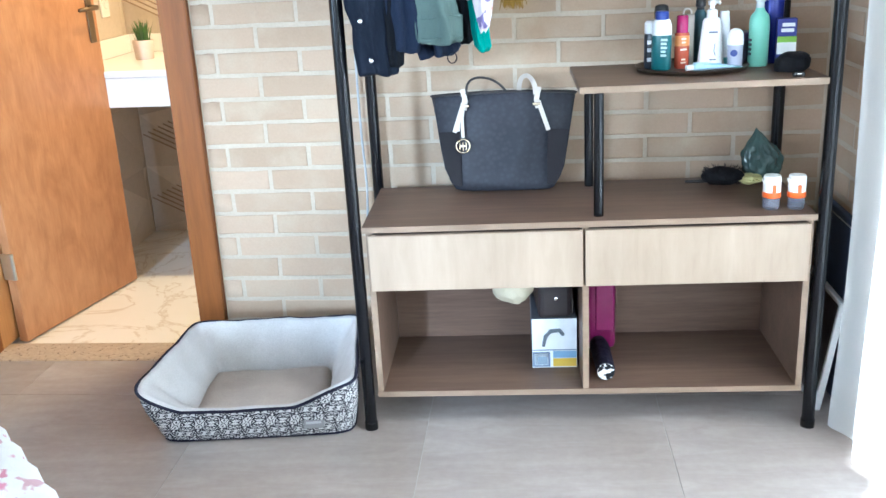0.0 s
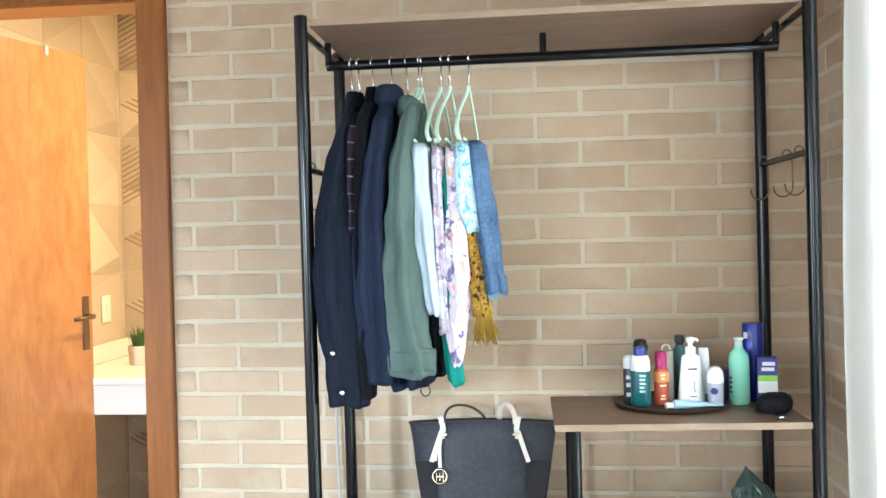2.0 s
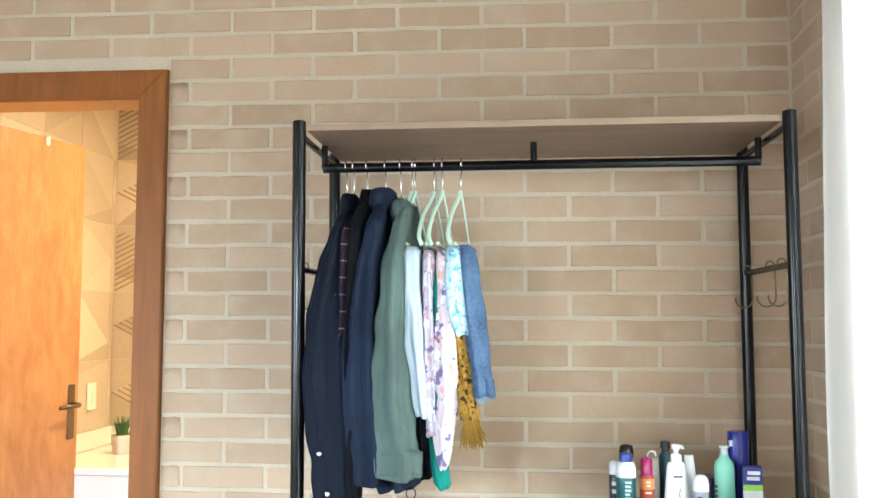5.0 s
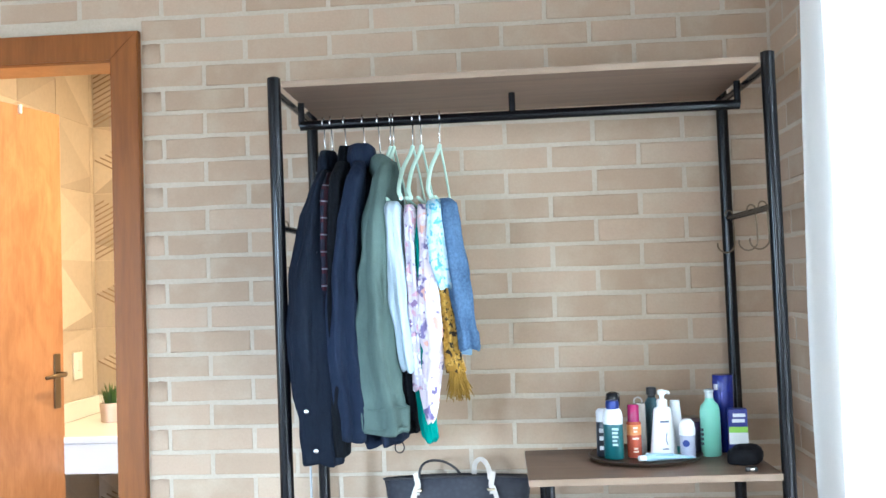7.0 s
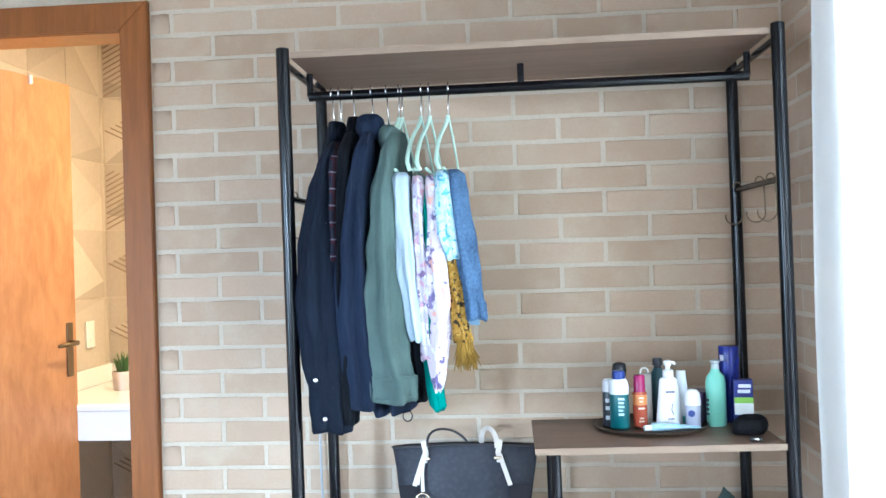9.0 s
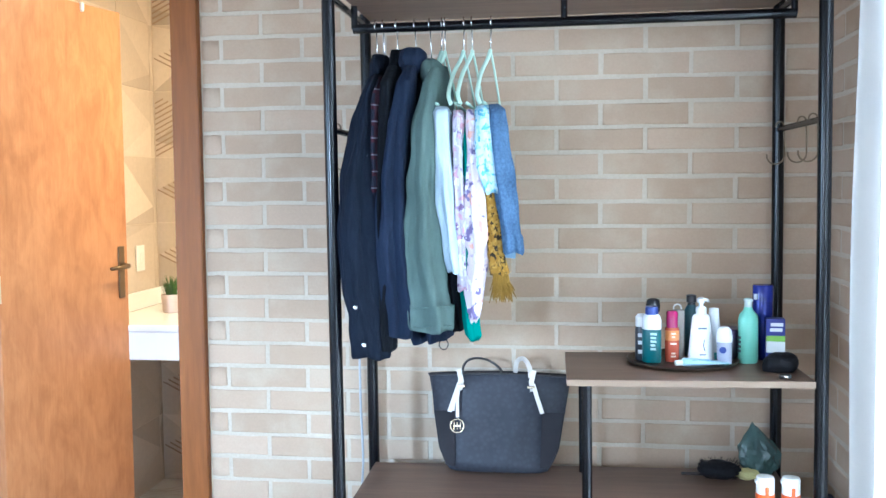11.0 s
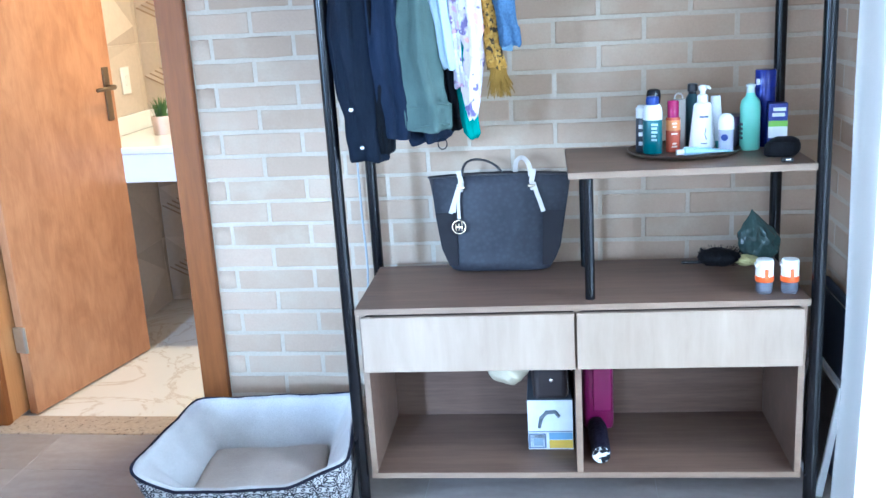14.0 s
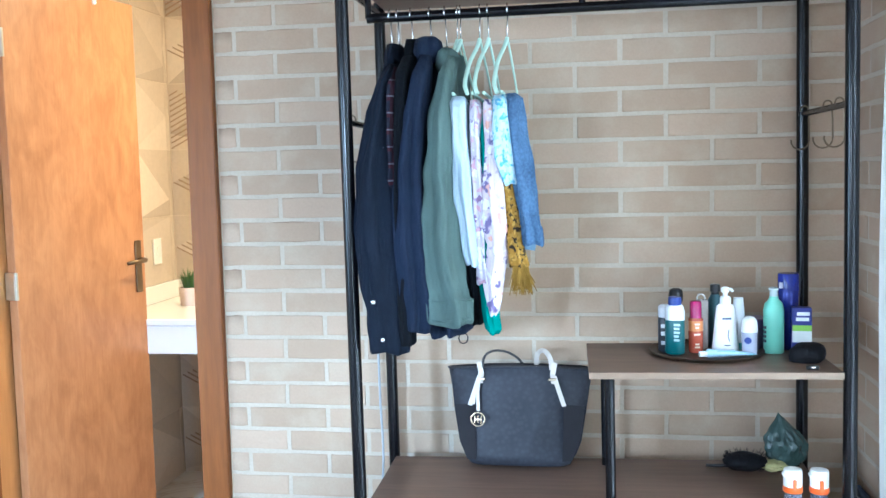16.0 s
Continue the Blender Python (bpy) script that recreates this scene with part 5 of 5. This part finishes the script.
sm(part("cap", lathe([(0.014, 0), (0.0145, 0.018)], 24, sy=0.7), plastic("teal_cap_plastic", (0.08, 0.35, 0.36)), b))
b = bottle("roll_on_deodorant", 0.972, 0.232, ZT, "small lilac-grey roll-on deodorant with a white domed cap", "deodorant")
body = sm(part("body", lathe([(0.0165, 0), (0.0185, 0.003), (0.0185, 0.050), (0.0195, 0.058)], 28, sy=0.8), plastic("lilac_grey_plastic", (0.42, 0.43, 0.52), 0.2), b))
sm(part("cap", lathe([(0.0195, 0.058), (0.0198, 0.072), (0.0175, 0.088), (0.011, 0.097), (0.003, 0.0995)], 28, sy=0.85), plastic("white_dome_plastic", (0.80, 0.80, 0.80)), b), 60)
emb = lathe([(0.0088, 0), (0.0085, 0.0012), (0.004, 0.0015)], 24)
part("emblem", emb, plastic("emblem_blue", (0.02, 0.04, 0.20)), body, "plain round blue emblem").matrix_basis = pose(-0.006, -0.0135, 0.038, 90, 0, -18)
b = thing("toothpaste_tube", RACK @ pose(0.832, 0.140, ZT + 0.009, 0, 0, 12), "pale blue toothpaste tube lying on the tray", "tube", "toiletries on the shelf")
bm = bmesh.new()
made = []
for t, hw, hh in ((0.018, 0.008, 0.008), (0.022, 0.0125, 0.011), (0.05, 0.015, 0.0095), (0.09, 0.0165, 0.006), (0.125, 0.018, 0.0022), (0.14, 0.0185, 0.0012)):
    made.append([bm.verts.new((t, hw * math.cos(a), hh * math.sin(a) - (0.008 - hh) * 0.6)) for a in [i * 6.283 / 20 for i in range(20)]])
for r0, r1 in zip(made, made[1:]):
    for j in range(20):
        bm.faces.new((r0[j], r0[(j + 1) % 20], r1[(j + 1) % 20], r1[j]))
bm.faces.new(made[0])
bm.faces.new(made[-1])
sm(part("tube_body", bm, plastic("pale_blue_tube", (0.45, 0.66, 0.78)), b), 50)
part("cap", tube([(0.0, 0, 0), (0.019, 0, 0)], 0.0072, 14), plastic("tube_cap", (0.78, 0.78, 0.78)), b)
part("print_bar", box(0.118, 0.132, -0.017, 0.017, -0.0055, -0.0025), plastic("teal_tube_end", (0.05, 0.30, 0.32)), b)
part("print_bar", box(0.04, 0.085, -0.0125, -0.004, 0.0, 0.0078), plastic("blue_tube_print", (0.25, 0.45, 0.62)), b)
b = bottle("dark_jar", 1.000, 0.330, ZT, "round dark plum jar behind the deodorant", "jar")
sm(part("jar_body", lathe([(0.036, 0), (0.038, 0.004), (0.038, 0.055), (0.036, 0.058)], 32), plastic("dark_plum_plastic", (0.03, 0.022, 0.045)), b))
sm(part("lid", lathe([(0.039, 0.058), (0.039, 0.078), (0.036, 0.081), (0.01, 0.082)], 32), plastic("purple_lid", (0.055, 0.025, 0.09)), b))
b = bottle("mint_bottle", 1.038, 0.275, ZS, "mint-green rounded bottle with a clear spout cap", rz=8)
mg = plastic("mint_plastic", (0.22, 0.55, 0.42), 0.3)
body = sm(part("body", lathe([(0.023, 0), (0.0255, 0.004), (0.0255, 0.115), (0.0225, 0.130), (0.012, 0.142), (0.0105, 0.150)], 32, sy=0.75), mg, b), 50)
sm(part("cap", lathe([(0.010, 0.150), (0.0095, 0.164), (0.012, 0.166), (0.012, 0.171), (0.006, 0.174)], 20), plastic("clear_grey_cap", (0.5, 0.56, 0.55), 0.2), b), 50)
for z in (0.03, 0.042, 0.054, 0.066):
    part("print_bar", box(-0.026, -0.021, -0.010, 0.004, z, z + 0.007), plastic("dark_print", (0.03, 0.05, 0.06)), body)
b = bottle("blue_can", 1.086, 0.335, ZS, "tall glossy dark blue aerosol can", "aerosol can")
body = sm(part("body", lathe([(0.024, 0), (0.026, 0.003), (0.026, 0.155), (0.0255, 0.158)], 32), plain("glossy_blue_tin", (0.012, 0.022, 0.21), 0.2, 0.3), b))
sm(part("cap", lathe([(0.0262, 0.158), (0.0262, 0.200), (0.0245, 0.203), (0.01, 0.204)], 32), plastic("blue_can_cap", (0.012, 0.02, 0.19), 0.25), b))
part("print_bar", box(-0.026, -0.018, -0.021, -0.012, 0.165, 0.180), plastic("pale_can_print", (0.5, 0.5, 0.6)), body)
b = bottle("carton", 1.105, 0.275, ZS, "blue carton with a green and white lower half", "box", rz=-8)
body = part("carton_body", box(-0.023, 0.023, -0.014, 0.014, 0, 0.120, 0.001), plain("blue_card", (0.022, 0.028, 0.20), 0.45), b)
part("white_panel", box(-0.0228, 0.0228, -0.0155, -0.0142, 0.030, 0.072), plain("white_card", (0.70, 0.71, 0.68), 0.5), body)
part("green_band", box(-0.0228, 0.0228, -0.0165, -0.0156, 0.060, 0.075), plain("lime_card", (0.25, 0.50, 0.06), 0.5), body)
for z, x0, x1 in ((0.100, -0.012, 0.018), (0.086, -0.014, 0.016)):
    part("print_bar", box(x0, x1, -0.0152, -0.0142, z, z + 0.009), plain("white_card_print", (0.75, 0.75, 0.78), 0.5), body)


def soft_blob(hx, hy, hz, seed, bumpy=0.18, flat=True, n=28):
    bm = bmesh.new()
    bmesh.ops.create_uvsphere(bm, u_segments=n, v_segments=n // 2, radius=1.0)
    for v in bm.verts:
        k = 1 + bumpy * noise.noise(v.co * 2.2 + Vector((seed, 0, 0))) + bumpy * 0.5 * noise.noise(v.co * 5.5 + Vector((0, seed, 0)))
        p = v.co * k
        v.co = (p.x * hx, p.y * hy, max(0.0, hz + p.z * hz) if flat else p.z * hz)
    return bm


pouch = thing("black_pouch", RACK @ pose(1.080, 0.118, ZS, 0, 0, -14), "soft domed black fabric pouch with a zip", "pouch", "toiletries on the shelf")
black_nylon = cloth("black_nylon", (0.010, 0.010, 0.012), 0.3, rough=0.6)
pb = bmesh.new()
bmesh.ops.create_uvsphere(pb, u_segments=36, v_segments=20, radius=1.0)
for v in pb.verts:
    c = v.co.copy()
    k = 1 + 0.08 * noise.noise(c * 2.4 + Vector((4, 0, 0))) + 0.04 * noise.noise(c * 6.0)
    x, y = (math.copysign(abs(c.x) ** 0.75, c.x) * 0.042, math.copysign(abs(c.y) ** 0.8, c.y) * 0.036)
    v.co = (x * k + 0.006 * c.z, y * k, max(0.0, 0.018 + c.z * 0.028 * k))
part("pouch_body", pb, black_nylon, pouch, smooth=True)
part("zip", tube([(-0.030, -0.026, 0.036), (0, -0.0345, 0.037), (0.030, -0.026, 0.036)], 0.0016, 6), black_nylon, pouch)
clip = bottle("black_hair_clip", 1.083, 0.062, ZS, "small black plastic clip near the shelf edge", "clip")
cb_ = box(-0.014, 0.014, -0.006, 0.006, 0, 0.011, 0.003, seg=2)
part("clip_body", cb_, plastic("black_clip_plastic", (0.012, 0.012, 0.012)), clip)
part("clip_spring", tube([(-0.005, -0.0075, 0.006), (0.005, -0.0075, 0.006)], 0.003, 8), metal_wire, clip)

# ---- things on the cabinet top ----
orange = plastic("orange_plastic", (0.75, 0.12, 0.015))
jw = plastic("jar_white_plastic", (0.80, 0.79, 0.77))
clear = plastic("clear_jar_plastic", (0.40, 0.42, 0.50), 0.08, **{"Transmission Weight": 0.75, "IOR": 1.3})
for x, y in ((1.032, 0.050), (1.091, 0.046)):
    j = thing("spice_jar", RACK @ pose(x, y, ZC), "small clear jar with an orange collar and white flip lid", "jar", "jars on the cabinet")
    sm(part("jar_body", lathe([(0.0175, 0), (0.020, 0.003), (0.020, 0.028), (0.018, 0.034)], 28), clear, j))
    sm(part("collar", lathe([(0.0215, 0.030), (0.0225, 0.032), (0.0225, 0.042), (0.021, 0.044)], 28), orange, j))
    lid = sm(part("lid", lathe([(0.0212, 0.044), (0.0212, 0.078), (0.0195, 0.084), (0.012, 0.086)], 28), jw, j))
    part("tongue", box(-0.004, 0.005, -0.0228, -0.0195, 0.042, 0.064, 0.0012), orange, lid)
    part("spout", box(-0.0235, -0.017, -0.009, 0.009, 0.066, 0.076, 0.002), jw, lid)

brush = thing("hair_brush", RACK @ pose(0.966, 0.288, ZC, 0, 0, -8), "fuzzy black hair brush lying on the cabinet", "hair brush")
part("brush_head", soft_blob(0.054, 0.036, 0.025, 9.0, 0.12), black_nylon, brush, smooth=True)
rng = random.Random(12)
br = bmesh.new()
for i in range(420):
    a, h = rng.uniform(0, 6.283), rng.uniform(0.05, 1.0)
    c = Vector((0.050 * math.cos(a) * math.sqrt(1 - (h - 0.5) ** 2), 0.032 * math.sin(a), 0.004 + 0.044 * h))
    d = Vector((math.cos(a), math.sin(a), h * 1.4)).normalized() * rng.uniform(0.004, 0.009)
    tube([c - d * 0.4, c + d], [0.0007, 0.0004], 4, bm=br)
tagged(part("bristles", br, black_nylon, brush), kind="stuff")
sm(part("brush_handle", tube([(-0.04, 0.0, 0.012), (-0.065, 0.002, 0.009), (-0.098, 0.006, 0.007)], [0.006, 0.0045, 0.004], 12), plastic("black_handle_plastic", (0.012, 0.012, 0.013)), brush), 60)

sack = thing("plastic_bag", RACK @ pose(1.076, 0.318, ZC) @ Matrix.Diagonal((1.06, 1.0, 0.91, 1.0)), "crumpled translucent green plastic bag tied at the top", "plastic bag")
bm = bmesh.new()
bmesh.ops.create_icosphere(bm, subdivisions=4, radius=1.0)
for v in bm.verts:
    c = v.co.copy()
    k = 1 + 0.16 * noise.noise(c * 2.6 + Vector((2, 0, 0)), noise_basis="VORONOI_F1") + 0.10 * noise.noise(c * 6.0)
    z = c.z
    w = 0.052 * (1.0 if z < 0.1 else max(0.12, 1.0 - (z - 0.1) * 0.95))
    v.co = (c.x * k * w + 0.012 * max(0, z) * -1.6, c.y * k * w * 0.75, max(0.0, 0.075 + z * 0.086 * (1 + 0.05 * noise.noise(c * 3))))
part("bag_film", bm, plain("green_plastic_film", (0.055, 0.095, 0.085), 0.25, 0.0, 0.35, 14.0, 0.4, **{"Transmission Weight": 0.15}), sack)
part("bag_base_item", soft_blob(0.03, 0.026, 0.016, 6.0), plain("pale_yellow_scrap", (0.50, 0.46, 0.20), 0.6), sack).matrix_basis = pose(-0.034, -0.030, 0.0)

cable = thing("power_cable", pose(0, 0, 0), "thin grey cable hanging behind the rack and over the cabinet edge", "cable")
pl = [RACK @ Vector(p) for p in ((-0.040, 0.475, 1.10), (-0.042, 0.470, 0.95), (-0.043, 0.468, 0.82), (-0.042, 0.466, 0.70), (-0.038, 0.462, 0.61), (-0.036, 0.455, 0.545), (-0.044, 0.456, 0.42))]
part("cable_run", tube(pl, 0.0034, 8), plastic("grey_cable_plastic", (0.36, 0.37, 0.38)), cable, smooth=True)

# ---- things in the open bays ----
ZB = CB + 0.016
carton = thing("printed_box", RACK @ pose(0.499, 0.125, ZB, 0, 0, 0), "white appliance box with a dark side and small coloured panels", "box")
body = part("box_body", box(-0.061, 0.061, 0, 0.255, 0, 0.146, 0.0015), plain("dark_card", (0.10, 0.11, 0.13), 0.5), carton)
part("front_panel", box(-0.0605, 0.0605, -0.0012, -0.0002, 0.001, 0.145), plain("white_box_card", (0.70, 0.72, 0.73), 0.45), body)
for x0, x1, z0, z1, c in ((-0.0595, -0.012, 0.004, 0.048, (0.16, 0.21, 0.30)), (-0.055, -0.017, 0.008, 0.044, (0.62, 0.68, 0.72)), (-0.004, 0.0595, 0.030, 0.050, (0.22, 0.38, 0.55)), (-0.004, 0.0595, 0.004, 0.028, (0.62, 0.42, 0.05)), (-0.0595, 0.0595, 0.052, 0.055, (0.20, 0.24, 0.30)), (-0.046, -0.020, 0.012, 0.034, (0.28, 0.36, 0.44))):
    part("print_panel", box(x0, x1, -0.0030 if x1 == -0.020 else -0.0022, -0.0013, z0, z1), plain("box_print", c, 0.5), body)
hd = [(-0.030, -0.0025, 0.066), (-0.024, -0.0025, 0.094), (-0.010, -0.0025, 0.110), (0.014, -0.0025, 0.112), (0.024, -0.0025, 0.098)]
part("printed_picture", tube(hd, [0.005, 0.006, 0.006, 0.0055, 0.005], 8), plain("grey_picture_print", (0.13, 0.15, 0.17), 0.5), body, "grey picture of a curved appliance")
case = thing("dark_case", RACK @ pose(0.503, 0.112, ZB + 0.1465, 0, 0, 3), "dark brown zipped case lying on the printed box", "case")
cs = box(-0.047, 0.047, 0.005, 0.235, 0.0, 0.105, 0.016, seg=3)
part("case_body", cs, plain("dark_brown_leatherette", (0.022, 0.016, 0.017), 0.4), case)
part("clasp", lathe([(0.006, 0), (0.005, 0.003), (0.002, 0.004)], 14), metal_wire, case).matrix_basis = pose(0.002, 0.005, 0.060, 90, 0, 0)
part("flap_edge", tube([(0.045, 0.03, 0.07), (0.0465, 0.015, 0.04), (0.0465, 0.02, 0.01)], 0.002, 6), metal_wire, case)

mag = thing("magenta_pouch", RACK @ pose(0.635, 0.235, ZB, 0, 0, 2), "glossy magenta pouch standing in the bay", "pouch")
body = part("pouch_body", box(-0.042, 0.042, 0, 0.14, 0, 0.245, 0.016, seg=3), plain("magenta_vinyl", (0.15, 0.004, 0.058), 0.28), mag)
part("front_fold", box(-0.016, 0.036, -0.004, 0.002, 0.06, 0.20, 0.003), plain("bright_magenta_vinyl", (0.20, 0.012, 0.085), 0.25), body)
part("press_stud", lathe([(0.005, 0), (0.004, 0.003)], 12), metal_wire, body).matrix_basis = pose(-0.008, -0.002, 0.218, 90, 0, 0)
part("press_stud", lathe([(0.005, 0), (0.004, 0.003)], 12), metal_wire, body).matrix_basis = pose(0.028, -0.002, 0.212, 90, 0, 0)

roll = thing("folded_umbrella", RACK @ pose(0.630, 0.04, ZB + 0.0265, 0, 0, 1), "folded dark umbrella with a black-and-white patterned end", "umbrella")
rb = bmesh.new()
prev = None
for y, r in ((0.0, 0.012), (0.001, 0.022), (0.008, 0.0245), (0.03, 0.025), (0.10, 0.026), (0.16, 0.026), (0.185, 0.022)):
    ringv = [rb.verts.new((r * math.cos(a) * (1 + 0.03 * math.sin(7 * a)), y, r * math.sin(a) * (1 + 0.03 * math.sin(7 * a)))) for a in [i * 6.283 / 28 for i in range(28)]]
    if prev:
        for i in range(28):
            rb.faces.new((prev[i], prev[(i + 1) % 28], ringv[(i + 1) % 28], ringv[i]))
    else:
        rb.faces.new(ringv)
    prev = ringv
rb.faces.new(prev)
part("umbrella_cloth", rb, cloth("navy_black_nylon", (0.012, 0.011, 0.022), 0.3, rough=0.55), roll, smooth=True)
part("patterned_end", lathe([(0.0235, 0), (0.0225, 0.003), (0.0, 0.0045)], 28), printed("black_white_pattern", (0.72, 0.72, 0.72), [(0.012, 0.012, 0.015)], 60.0, 0.49), roll, "black-and-white patterned end").matrix_basis = pose(0, 0.0005, 0, 90, 0, 0)

# made-up lump that stands in for a soft pale patch below the drawer
pale = thing("cream_cloth", RACK @ pose(0.390, 0.17, 0.290), "pale cream lump under the drawer, standing in for a bright patch", "cloth")
part("cloth_lump", soft_blob(0.058, 0.07, 0.058, 2.0, 0.12), cloth("pale_cream_fill", (0.56, 0.50, 0.36), 0.08), pale, smooth=True)

# ---- bricks of the two walls ----


def brick_mesh(name, length, height, seed, depth=0.012):
    """One brick with softly worn edges, its face at y = 0."""
    rng = random.Random(seed)
    bm = bmesh.new()
    a, h, c = length / 2, height / 2, 0.0024
    jit = lambda: rng.uniform(-0.0019, 0.0019)
    rings = []
    for inset, y in ((0.0, depth), (0.0, c), (c * 0.35, c * 0.3), (c * 1.1, 0.0)):
        ring = []
        for sx, sz in ((-1, -1), (-0.33, -1), (0.33, -1), (1, -1), (1, 1), (0.33, 1), (-0.33, 1), (-1, 1)):
            ex = inset if abs(sx) == 1 else 0
            ring.append(bm.verts.new((sx * a - math.copysign(ex, sx) + jit() * 0.6, y, sz * (h - inset) + jit())))
        rings.append(ring)
    for r0, r1 in zip(rings, rings[1:]):
        for i in range(8):
            bm.faces.new((r0[i], r0[(i + 1) % 8], r1[(i + 1) % 8], r1[i]))
    f = rings[-1]
    for q in ((0, 1, 6, 7), (1, 2, 5, 6), (2, 3, 4, 5)):
        bm.faces.new([f[i] for i in q])
    bmesh.ops.recalc_face_normals(bm, faces=bm.faces)
    me = bpy.data.meshes.new(name)
    bm.to_mesh(me)
    bm.free()
    me.materials.append(M["brick"])
    for p in me.polygons:
        p.use_smooth = len(p.vertices) == 4 and p.area < 0.0012
    return me


JOINT = 0.0115
BH = COURSE - JOINT
brick_meshes = {}


def brick_for(length, variant):
    key = (round(length, 3), variant)
    if key not in brick_meshes:
        brick_meshes[key] = brick_mesh("brick", length, BH, 100 + len(brick_meshes))
    return brick_meshes[key]


def spans(start, end, holes, k):
    """Bricks of course k along a wall, cut at its ends and at openings."""
    off = 0.0 if k % 2 == 0 else BRICK / 2
    n0, n1 = math.floor((start - off) / BRICK) - 1, math.ceil((end - off) / BRICK) + 1
    for n in range(n0, n1):
        a, b = off + n * BRICK + JOINT / 2, off + (n + 1) * BRICK - JOINT / 2
        pieces = [(max(a, start), min(b, end))]
        for h0, h1 in holes:
            pieces = [p for u, v in pieces for p in ((u, min(v, h0)), (max(u, h1), v))]
        for u, v in pieces:
            if v - u > 0.018:
                yield u, v


rng = random.Random(7)
loose = bmesh.new()
for k in range(-6, 31):
    z = ROW_A - k * COURSE
    if z - BH / 2 < 0.0:
        continue
    hole = [(DOOR_L - CW - 0.004, DOOR_R + CW + 0.004)] if z - BH / 2 < DOOR_T + CW else []
    for u, v in spans(-2.195, CORNER - 0.006, hole, k):
        near = u > -1.22 and k >= -1
        me = brick_for(v - u, rng.randrange(3) if v - u > 0.23 else 0)
        m = pose((u + v) / 2, rng.uniform(-0.001, 0.0008), z + rng.uniform(-0.0008, 0.0008), 0, 0, rng.uniform(-0.15, 0.15))
        if near:
            ob = new("brick", me)
            ob.parent = wall_north
            ob.matrix_basis = m
        else:
            tmp = len(loose.verts)
            loose.from_mesh(me)
            loose.verts.ensure_lookup_table()
            bmesh.ops.transform(loose, matrix=m, verts=loose.verts[tmp:])
tagged(part("far_bricks", loose, M["brick"], wall_north), kind="stuff")
for k in range(-6, 31):
    z = ROW_A - k * COURSE
    if z - BH / 2 < 0.0:
        continue
    for u, v in spans(WIN_Y1 + 0.003, -0.004, [], k + 1):
        ob = new("brick", brick_for(v - u, 0))
        ob.parent = wall_east
        ob.matrix_basis = pose(CORNER + rng.uniform(-0.001, 0.0008), (u + v) / 2, z, 0, 0, -90)

# ---- floor tiles ----
TILE = 0.628
tile_me = {}


def floor_tile(u0, u1, v0, v1):
    key = (round(u1 - u0, 3), round(v1 - v0, 3))
    if key not in tile_me:
        bm = box(-key[0] / 2, key[0] / 2, -key[1] / 2, key[1] / 2, -0.008, 0.0, 0.0006)
        me = bpy.data.meshes.new("tile")
        bm.to_mesh(me)
        bm.free()
        me.materials.append(M["floor"])
        tile_me[key] = me
    ob = new("tile", tile_me[key])
    ob.parent = floor
    ob.location = ((u0 + u1) / 2, (v0 + v1) / 2, 0)


for i in range(-4, 4):
    for j in range(0, 8):
        u0, u1 = max(-2.198, i * TILE + 0.0012), min(CORNER + 0.002, (i + 1) * TILE - 0.0012)
        v1, v0 = min(-0.077 if u0 < DOOR_R and u1 > DOOR_L else -0.001, -0.31 - (j - 1) * TILE - 0.0012), max(-4.448, -0.31 - j * TILE + 0.0012)
        if u1 - u0 > 0.03 and v1 - v0 > 0.03:
            floor_tile(u0, u1, v0, v1)
